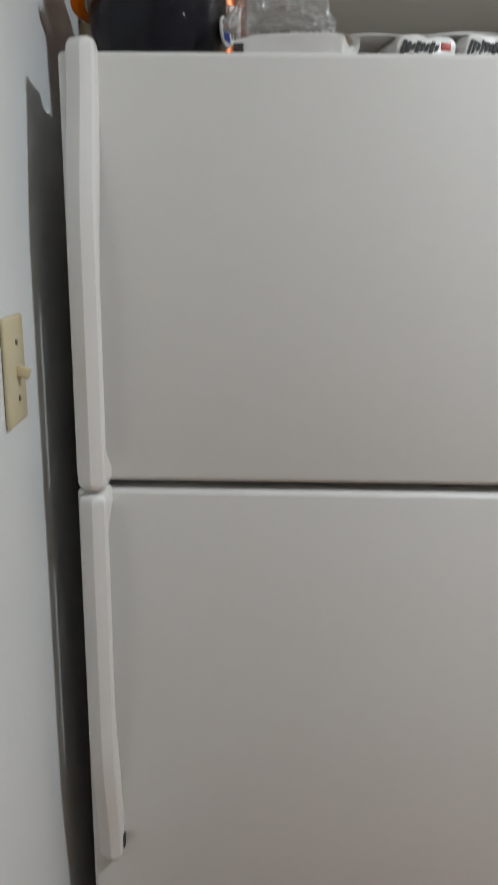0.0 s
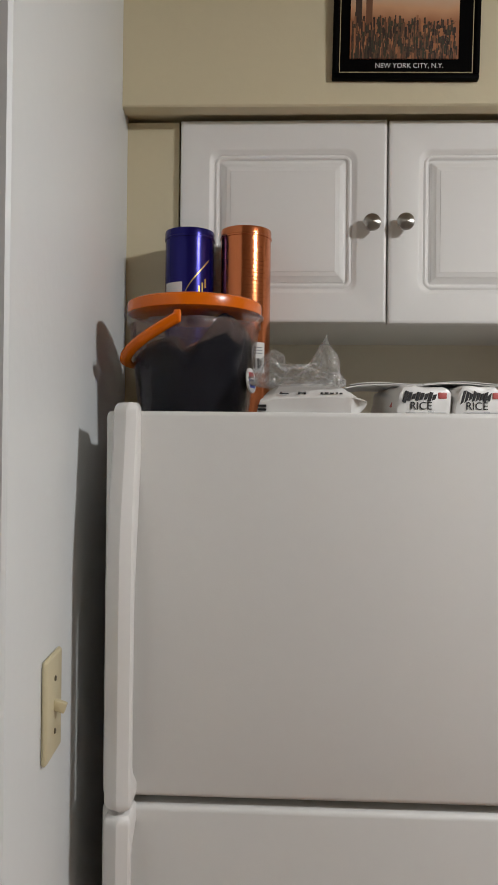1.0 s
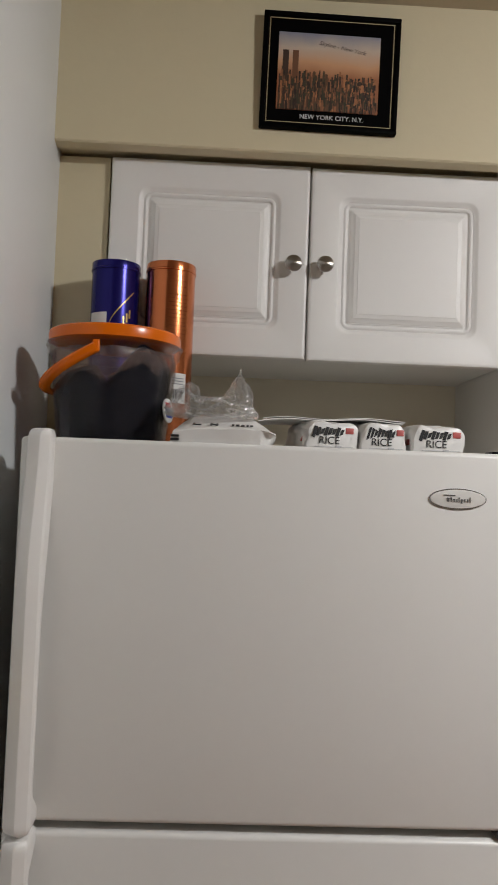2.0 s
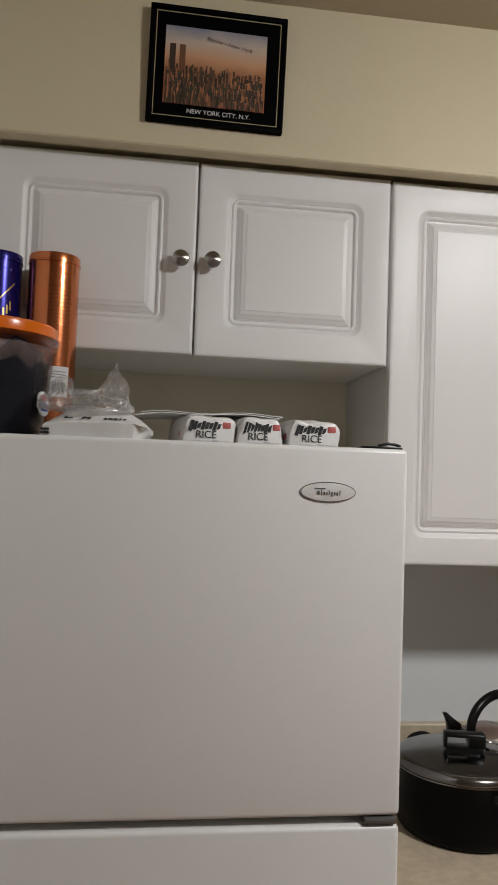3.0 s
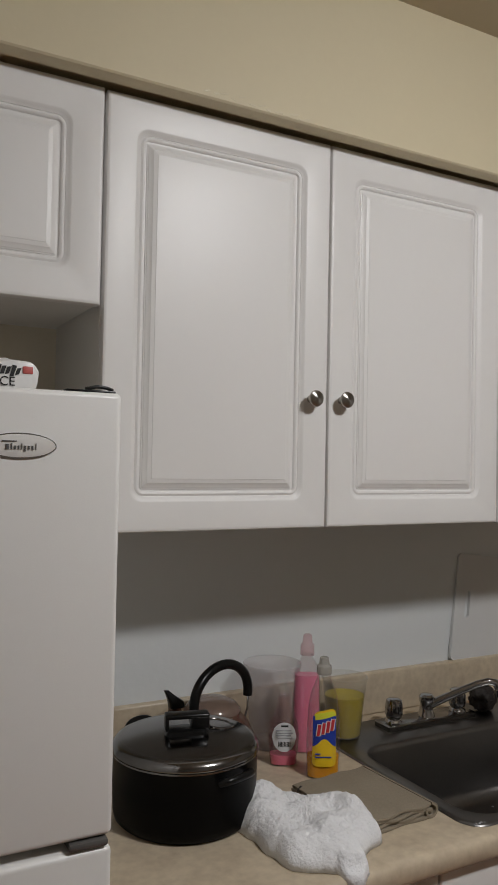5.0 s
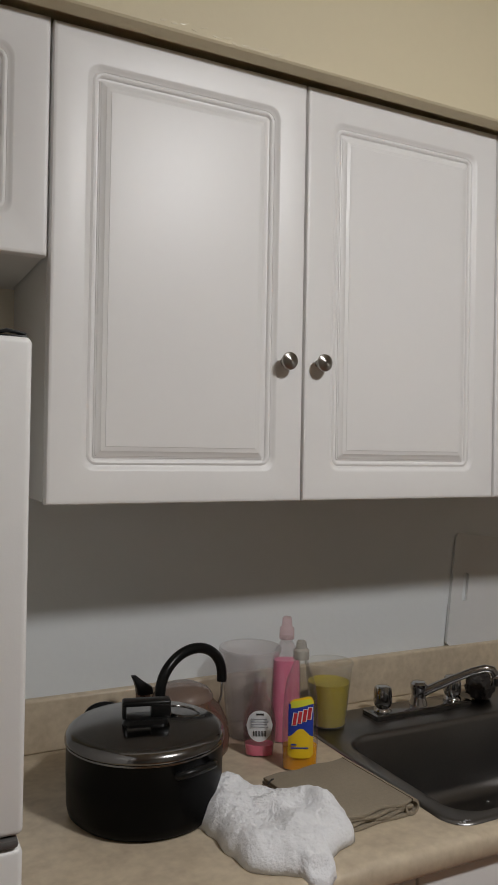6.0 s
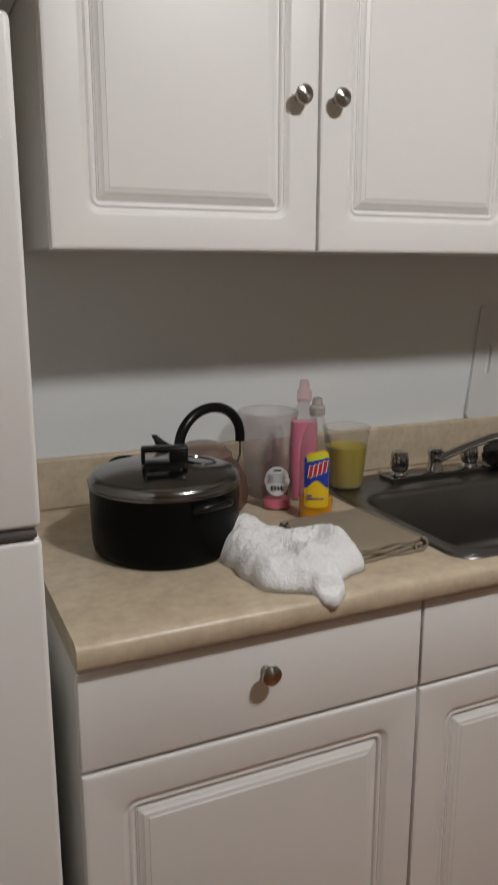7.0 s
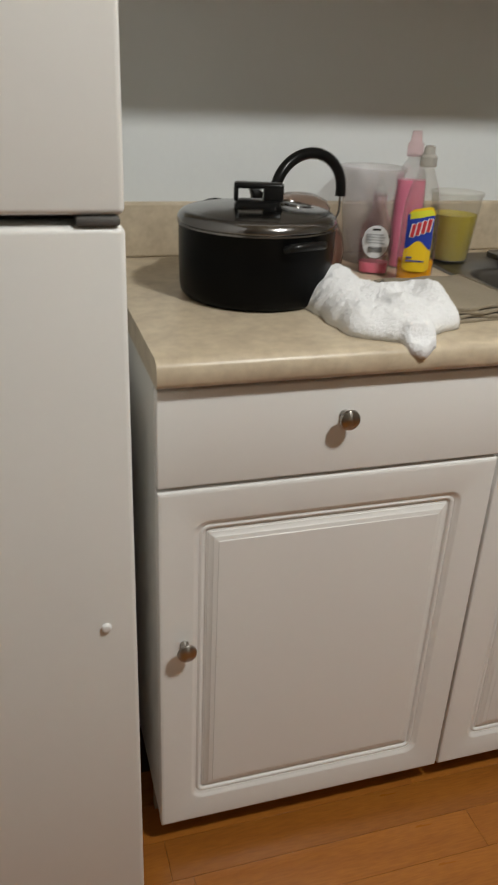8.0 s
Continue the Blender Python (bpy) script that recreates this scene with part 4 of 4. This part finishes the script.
for x0, x1 in ((-0.039, -0.032), (0.008, 0.040)):
    part("upright", block(x0, x1, -0.012, 0.012, 0.153, 0.176, 0.003), BLACK_PLASTIC, hb)
part("grip", block(-0.039, 0.040, -0.013, 0.013, 0.173, 0.182, 0.004, 3), BLACK_PLASTIC, hb)
part("vent_disc", lathe([(0.032, 0.0), (0.031, 0.0025), (0.028, 0.003), (0.027, 0.0012), (0.008, 0.0010)], 40), LID_STEEL, lid, "round steam vent plate", at=pose(0.068, 0.012, 0.1436, 0, 8, 0))
for ang, rise in ((106, 0.030), (-72, 0.006)):
    a = radians(ang)
    pts = []
    for k in range(13):
        th = radians(-90 + 15 * k)
        d = 0.126 + 0.016 * max(0.0, math.cos(th)) ** 0.6
        side = 0.034 * math.sin(th)
        pts.append((d * math.cos(a) - side * math.sin(a), d * math.sin(a) + side * math.cos(a), 0.100 + rise * max(0.0, math.cos(th)) ** 0.5))
    part("side_handle", tube(pts, 0.0062, 10), BLACK_PLASTIC, pot, "black loop handle", angle=60)

# ---- kettle ----
KX, KY = 1.074, 0.186
kettle = thing("kettle", "amber glass kettle with a black arched handle", "kettle", (KX, KY, CT))
AMBER = film("amber_glass", (0.50, 0.31, 0.21), 0.55, 0.05, body=(0.20, 0.10, 0.065), skin=0.10)
part("vessel", shell([(0.062, 0.0), (0.080, 0.003), (0.090, 0.016), (0.092, 0.038), (0.087, 0.066), (0.074, 0.092), (0.060, 0.106), (0.058, 0.112)], 0.003, 56), AMBER, kettle, "amber glass vessel")
part("kettle_lid", lathe([(0.059, 0.1125), (0.059, 0.116), (0.050, 0.128), (0.030, 0.137), (0.006, 0.139)], 44), film("amber_lid_glass", (0.66, 0.52, 0.44), 0.55, 0.05, body=(0.30, 0.21, 0.165), skin=0.12), kettle, "domed amber glass lid")
ax = Vector((0.930, 0.368, 0.0))
pts = []
for k in range(25):
    th = math.pi * k / 24
    pts.append(ax * (-0.081 * math.cos(th)) + Vector((0.006, -0.032, 0.146 + 0.066 * math.sin(th))))
part("handle", tube([pts[0] - Vector((0, 0, 0.012))] + pts + [pts[-1] - Vector((0, 0, 0.012))], 0.0100, 14), BLACK_PLASTIC, kettle, "thick black arched handle", angle=60)
for s_, p in ((-1, pts[0]), (1, pts[-1])):
    part("handle_strap", tube([p - Vector((0, 0, 0.012)), p - Vector((0, 0, 0.040)), p - Vector((0, 0, 0.058)) - ax * (0.010 * s_)], 0.0022, 8), CHROME, kettle, "thin metal strap")
sp = [(-0.060, 0.030, 0.072), (-0.068, 0.034, 0.100), (-0.070, 0.036, 0.120)]
part("spout", tube(sp, [0.020, 0.015, 0.013], 18), AMBER, kettle, "short amber spout")
part("whistle", loft([rect_ring(-0.016, 0.016, -0.013, 0.013, 0.008, 0.0), rect_ring(-0.018, 0.014, -0.012, 0.012, 0.008, 0.012), rect_ring(-0.022, -0.004, -0.008, 0.008, 0.004, 0.024),
                      rect_ring(-0.028, -0.018, -0.004, 0.004, 0.002, 0.036)]), BLACK_PLASTIC, kettle, "black pointed whistle flap", at=pose(-0.066, 0.034, 0.118))

# ---- cups and bottles ----
cup = thing("plastic_jug", "empty frosted plastic tumbler on the worktop", "tumbler", (1.240, 0.228, CT))
part("wall", shell([(0.043, 0.0), (0.045, 0.002), (0.0625, 0.172), (0.0650, 0.176), (0.0655, 0.181), (0.0640, 0.183)], 0.0016, 48), FROSTED, cup)
yel = thing("plastic_cup", "frosted plastic cup half full of yellow-green liquid", "cup", (1.418, 0.203, CT + 0.0045))
part("wall", shell([(0.036, 0.0), (0.038, 0.002), (0.0505, 0.126), (0.0530, 0.130), (0.0530, 0.134), (0.0515, 0.135)], 0.0014, 44), film("thin_frosted_plastic", (0.96, 0.955, 0.94), 0.05, 0.2, body=(0.8, 0.78, 0.74)), yel)
part("liquid", lathe([(0.0345, 0.003), (0.0362, 0.005), (0.0450, 0.092), (0.010, 0.092)], 44), material("yellow_green_liquid", (0.50, 0.39, 0.004), 0.5, vary=0.05, stain=0.1), yel, "yellow-green liquid")


def bottle_body(sections, n=36):
    """An oval bottle from (half width, half depth, height) sections."""
    return [[(w * math.copysign(abs(math.cos(a)) ** 0.75, math.cos(a)), d * math.copysign(abs(math.sin(a)) ** 0.75, math.sin(a)), z) for a in (2 * math.pi * (i + 0.5) / n for i in range(n))] for w, d, z in sections]


def bottle(name, label, at, turn, sections, liquid, level, cap, plastic=None):
    t = thing(name, label, "bottle", at, turn)
    inner = [(max(w - 0.0012, 0.001), max(d - 0.0012, 0.001), max(z, 0.0016)) for w, d, z in sections]
    body = part("container", loft(bottle_body(sections) + bottle_body(inner[::-1])), plastic or CLEAR, t, "clear plastic bottle", angle=60)
    fill = []
    for (w, d, z), (w2, d2, z2) in zip(sections, sections[1:]):
        if z < level:
            fill.append((w - 0.0018, d - 0.0018, max(z, 0.0022)))
            if z2 >= level:
                k = (level - z) / (z2 - z)
                fill.append((w + (w2 - w) * k - 0.0018, d + (d2 - d) * k - 0.0018, level))
    part("liquid", loft(bottle_body(fill)), liquid, t, "coloured washing-up liquid", angle=60)
    return t


PINK = material("pink_soap", (1.0, 0.25, 0.42), 0.18, vary=0.03)
AMBER_SOAP = material("orange_soap", (0.90, 0.40, 0.005), 0.15, vary=0.03)
PINK_CAP = film("pink_clear_cap", (0.95, 0.84, 0.85), 0.22, 0.15, body=(0.84, 0.64, 0.66))
GREY_CAP = film("clear_cap", (0.80, 0.78, 0.74), 0.35, 0.15, body=(0.55, 0.52, 0.48))

tallb = bottle("dish_soap_bottle", "tall clear bottle of pink washing-up liquid", (1.293, 0.168, CT), -24,
               [(0.026, 0.018, 0.0), (0.029, 0.020, 0.003), (0.030, 0.021, 0.08), (0.029, 0.020, 0.14), (0.028, 0.020, 0.168), (0.022, 0.018, 0.188), (0.013, 0.013, 0.202), (0.0115, 0.0115, 0.212)], PINK, 0.166, None)
part("cap", lathe([(0.0150, 0.208), (0.0155, 0.210), (0.0150, 0.230), (0.0110, 0.234), (0.0095, 0.250), (0.0070, 0.253)], 24), PINK_CAP, tallb, "pink pull-up cap")
ajax = bottle("dish_soap_bottle", "nearly empty clear bottle of orange washing-up liquid with yellow label", (1.252, 0.040, CT), -26,
              [(0.029, 0.017, 0.0), (0.0325, 0.0195, 0.003), (0.0335, 0.020, 0.05), (0.0325, 0.020, 0.10), (0.031, 0.019, 0.135), (0.026, 0.018, 0.165), (0.017, 0.015, 0.188), (0.0125, 0.0125, 0.200),
               (0.0115, 0.0115, 0.208)], AMBER_SOAP, 0.044, None, film("thin_clear_plastic", (0.97, 0.96, 0.95), 0.012, 0.05, skin=0.04))
part("cap", lathe([(0.0148, 0.204), (0.0150, 0.220), (0.0105, 0.224), (0.009, 0.236), (0.006, 0.238)], 24), GREY_CAP, ajax, "clear pull-up cap")


def plate_label(w, h, z, y, mat, parent, label="", bow=0.0, shape=None, name="label"):
    """A thin label bowed round a bottle's front."""
    rings = []
    for k in range(13):
        u = -1 + 2 * k / 12
        x = u * w / 2
        yy = y + bow * u * u
        zb, zt = (z, z + h) if shape is None else shape(u, z, h)
        rings.append([(x, yy, zb), (x, yy, zt), (x, yy + 0.0006, zt), (x, yy + 0.0006, zb)])
    return part(name, loft(rings), mat, parent, label, angle=30)


skew = lambda u, z, h: (z + 0.006 * u ** 8, z + h - 0.005 * (1 - u) - 0.012 * u ** 6)
lab = plate_label(0.047, 0.116, 0.026, -0.0212, YELLOW, ajax, "yellow and blue printed label", 0.0052, skew)
plate_label(0.0465, 0.052, 0.073, -0.0217, BLUE, lab, "blue panel", 0.0052, lambda u, z, h: (z + 0.008 * math.cos(u * 3.1), z + h), name="blue_panel")
plate_label(0.0440, 0.012, 0.121, -0.0221, material("lime_print", (0.72, 0.72, 0.05), 0.4), lab, "yellow-green band", 0.0052, lambda u, z, h: (z + 0.005 * u, z + h + 0.004 * u - 0.007 * u ** 6), name="band")
for k in range(4):
    x = -0.0160 + 0.0090 * k
    for mat, e, yy in ((WHITE, 0.0016, -0.0226 + 0.0052 * ((x + 0.004) / 0.025) ** 2), (RED, 0.0, -0.0230 + 0.0052 * ((x + 0.004) / 0.025) ** 2)):
        bm = loft([[(x - e + 0.003 * (z > 0), y, 0.098 + z * (1 + e * 40) + 0.0035 * k) for z in (-0.011, 0.011)] + [(x + 0.0062 + e + 0.003 * (z > 0), y, 0.098 + z * (1 + e * 40) + 0.0035 * k) for z in (0.011, -0.011)]
                   for y in (yy + 0.0008, yy)])
        part("logo_bar", bm, mat, lab, "slanted logo bar", smooth=False)
for x0, x1, z in ((-0.018, -0.008, 0.050), (-0.018, 0.014, 0.044)):
    part("print_line", block(x0, x1, -0.0219, -0.0205, z, z + 0.0022), BLUE, lab, smooth=False)

soap = bottle("hand_soap_bottle", "clear soap bottle with an oval label, and some pink soap remaining", (1.212, 0.128, CT), -26,
              [(0.024, 0.016, 0.0), (0.0275, 0.0185, 0.003), (0.031, 0.020, 0.035), (0.0320, 0.0205, 0.062), (0.0285, 0.019, 0.088), (0.020, 0.016, 0.105), (0.0135, 0.0130, 0.118), (0.0120, 0.0120, 0.145)], PINK, 0.022, None, film("pink_tinted_plastic", (0.985, 0.93, 0.94), 0.03, 0.05, body=(0.85, 0.60, 0.64), skin=0.06))
part("cap", lathe([(0.0138, 0.143), (0.0138, 0.156), (0.0090, 0.160), (0.0080, 0.170), (0.005, 0.172)], 20), CLEAR, soap, "clear cap")
ring = lambda u, z, h: (z + h / 2 - h / 2 * math.sqrt(max(0.0, 1 - u * u * 0.995)), z + h / 2 + h / 2 * math.sqrt(max(0.0, 1 - u * u * 0.995)))
lab = plate_label(0.050, 0.060, 0.032, -0.0224, material("white_glossy_label", (0.72, 0.73, 0.75), 0.3), soap, "oval white label with barcode", 0.0060, ring)
for k in range(9):
    part("barcode_bar", block(-0.012 + 0.0029 * k, -0.0105 + 0.0029 * k, -0.0229, -0.0210, 0.043, 0.053), INK, lab, smooth=False)
part("print_line", block(-0.007, 0.008, -0.0229, -0.0215, 0.083, 0.0865), INK, lab, smooth=False)
for k in range(4):
    part("print_line", block(-0.017, 0.017 - 0.003 * (k % 2), -0.0229, -0.0200, 0.060 + 0.005 * k, 0.0612 + 0.005 * k), GREY_PRINT, lab, smooth=False)

# ---- cloths ----
TERRY = material("white_terry", (0.80, 0.80, 0.81), 0.95, vary=0.10, scale=22, stain=0.10, stain_scale=14, bump=1.0, bump_scale=210, rough_vary=0.02)
towel = thing("terry_cloth", "crumpled white terry cloth hanging a little over the worktop edge", "cloth")
CX, CY = 1.100, -0.135
OUT = [(-178, 0.098), (-150, 0.112), (-128, 0.138), (-112, 0.140), (-103, 0.146), (-97, 0.165), (-91, 0.170), (-84, 0.160), (-76, 0.126), (-62, 0.122), (-46, 0.132), (-28, 0.124), (-8, 0.098), (20, 0.080), (50, 0.082),
       (80, 0.092), (110, 0.118), (132, 0.136), (150, 0.124), (168, 0.106), (182, 0.098)]


def outline(a):
    for (a0, r0), (a1, r1) in zip(OUT, OUT[1:]):
        if a0 <= a <= a1:
            k = (a - a0) / (a1 - a0)
            k = k * k * (3 - 2 * k)
            return r0 + (r1 - r0) * k
    return OUT[0][1]


bm = bmesh.new()
NA, NS = 220, 64
rows = []
for i in range(1, NS + 1):
    s_ = i / NS
    row = []
    for k in range(NA):
        a = -178 + 360 * k / NA
        r = outline(a)
        x, y = CX + r * s_ * math.cos(radians(a)), CY + r * s_ * math.sin(radians(a))
        lump = 0.036 + 0.034 * math.exp(-(((x - 1.045) / 0.035) ** 2 + ((y + 0.045) / 0.05) ** 2)) + 0.016 * math.exp(-(((x - 1.175) / 0.03) ** 2 + ((y + 0.155) / 0.05) ** 2))
        lump += 0.010 * math.exp(-(((x - 1.10) / 0.03) ** 2 + ((y + 0.20) / 0.04) ** 2))
        p = Vector((x, y, 0))
        fold = noise.noise(p * 20 + Vector((4, 2, 0))) * 0.014 + (0.30 - abs(noise.noise(p * 13 + Vector((0, 7, 3))))) * 0.009 + noise.noise(p * 45) * 0.0040 + noise.noise(p * 120) * 0.0022 + noise.noise(p * 330) * 0.0024
        h = max(0.010, lump + fold) * (1 - s_ ** 6) ** 0.5
        z = CT + 0.0012 + h
        if y < -0.285:
            z = min(z, CT + 0.014) - (-0.285 - y) * 0.75
        row.append(bm.verts.new((x, y, z)))
    rows.append(row)
centre = bm.verts.new((CX, CY, CT + 0.045))
for k in range(NA):
    bm.faces.new((centre, rows[0][k], rows[0][(k + 1) % NA]))
for a_, b_ in zip(rows, rows[1:]):
    for k in range(NA):
        bm.faces.new((a_[k], b_[k], b_[(k + 1) % NA], a_[(k + 1) % NA]))
under = [bm.verts.new((CX + (v.co.x - CX) * 0.93, CY + (v.co.y - CY) * 0.93, max(CT + 0.0006, v.co.z - 0.004) if v.co.y > -0.285 else v.co.z - 0.008)) for v in rows[-1]]
for k in range(NA):
    bm.faces.new((rows[-1][k], under[k], under[(k + 1) % NA], rows[-1][(k + 1) % NA]))
bmesh.ops.recalc_face_normals(bm, faces=bm.faces[:])
part("cloth", bm, TERRY, towel, angle=180)

WEAVE = material("taupe_woven_cloth", (0.31, 0.26, 0.19), 0.95, vary=0.35, scale=30, stain=0.35, stain_scale=10, bump=0.9, bump_scale=420, rough_vary=0.02)
rag = thing("folded_cloth", "folded taupe dish cloth lying beside the sink", "cloth", (1.236, -0.108, CT), 4)
for k in range(4):
    w, d = 0.178 - 0.003 * k, 0.190 - 0.002 * (k % 2)
    rings = []
    for i in range(17):
        u = -w / 2 + w * i / 16
        wav = 0.0013 * math.sin(i * 0.9 + k * 1.7)
        z0 = 0.0004 + 0.0066 * k + wav * (k > 0)
        e = 0.0056
        y0, y1 = -d / 2 + 0.002 * math.sin(i * 0.8 + k * 2), d / 2
        rings.append([(u, y0, z0 + e * 0.5), (u, y0 + 0.0015, z0), (u, y1, z0), (u, y1 + 0.0015, z0 + e * 0.5), (u, y1, z0 + e), (u, y0 + 0.0015, z0 + e)])
    part("layer", loft(rings), WEAVE, rag, angle=60)
roll = [(0.072 + 0.0145 * math.cos(t), 0, 0.0140 + 0.0138 * math.sin(t)) for t in (radians(-200 + 290 * i / 20) for i in range(21))]
rings = []
for y in (-0.0965, 0.093):
    rings.append([(x, y, z) for x, _, z in roll] + [(0.072 + (x - 0.072) * 0.72, y, 0.0140 + (z - 0.0140) * 0.66) for x, _, z in roll[::-1]])
part("rolled_fold", loft(rings), WEAVE, rag, at=(0.0125, 0, 0.0004), angle=60)
part("tag", block(-0.008, 0.008, -0.001, 0.001, 0.0, 0.012), material("dark_cloth_tag", (0.06, 0.05, 0.045), 0.8), rag, "dark hem tag", at=pose(-0.082, 0.080, 0.017, 30, 20, 35))

# ---- floor boards ----
BOARD = material("oak_board", (0.40, 0.145, 0.022), 0.30, vary=0.45, scale=4.0, stain=0.35, stain_scale=2.5, grain=(1.0, 9.0, 1.0), dark=(0.22, 0.066, 0.009), bump=0.05, coat=0.15)
nt = BOARD.node_tree
info = nt.nodes.new("ShaderNodeObjectInfo")
hsv = nt.nodes.new("ShaderNodeHueSaturation")
rng = nt.nodes.new("ShaderNodeMapRange")
rng.inputs["To Min"].default_value, rng.inputs["To Max"].default_value = 0.86, 1.12
mixn = [n for n in nt.nodes if n.type == "MIX"][0]
nt.links.new(info.outputs["Random"], rng.inputs["Value"])
nt.links.new(rng.outputs[0], hsv.inputs["Value"])
nt.links.new(mixn.outputs["Result"], hsv.inputs["Color"])
nt.links.new(hsv.outputs["Color"], nt.nodes["Principled BSDF"].inputs["Base Color"])
floor_ob = bpy.data.objects["floor"]
rnd = random.Random(3)
BW = 0.082
meshes = {}
for L in (0.55, 0.75, 0.95):
    meshes[L] = finish(block(0.0002, L - 0.0002, 0.0002, BW - 0.0002, 0.0002, 0.006, 0.0004, 1), "plank", BOARD)
y = WALL_B - 0.42
row = 0
while y > -1.05:
    x = -0.5 - rnd.uniform(0, 0.5)
    while x < 2.6:
        L = rnd.choice((0.55, 0.75, 0.95))
        pl = new("plank", meshes[L])
        pl.parent = floor_ob
        pl.matrix_basis = Matrix.Translation((x, y - BW, -0.0058))
        x += L
    y -= BW
bm = bmesh.new()
yy = y
while yy > -3.0:
    x = -1.55 - rnd.uniform(0, 0.5)
    while x < 3.1:
        L = rnd.choice((0.75, 0.95))
        box(bm, max(x, -1.58) + 0.0006, min(x + L, 3.18) - 0.0006, yy - BW + 0.0005, yy - 0.0005, -0.0056, 0.0002)
        x += L
    yy -= BW
tagged(part("far_planks", bm, BOARD, floor_ob, smooth=False), kind="stuff")
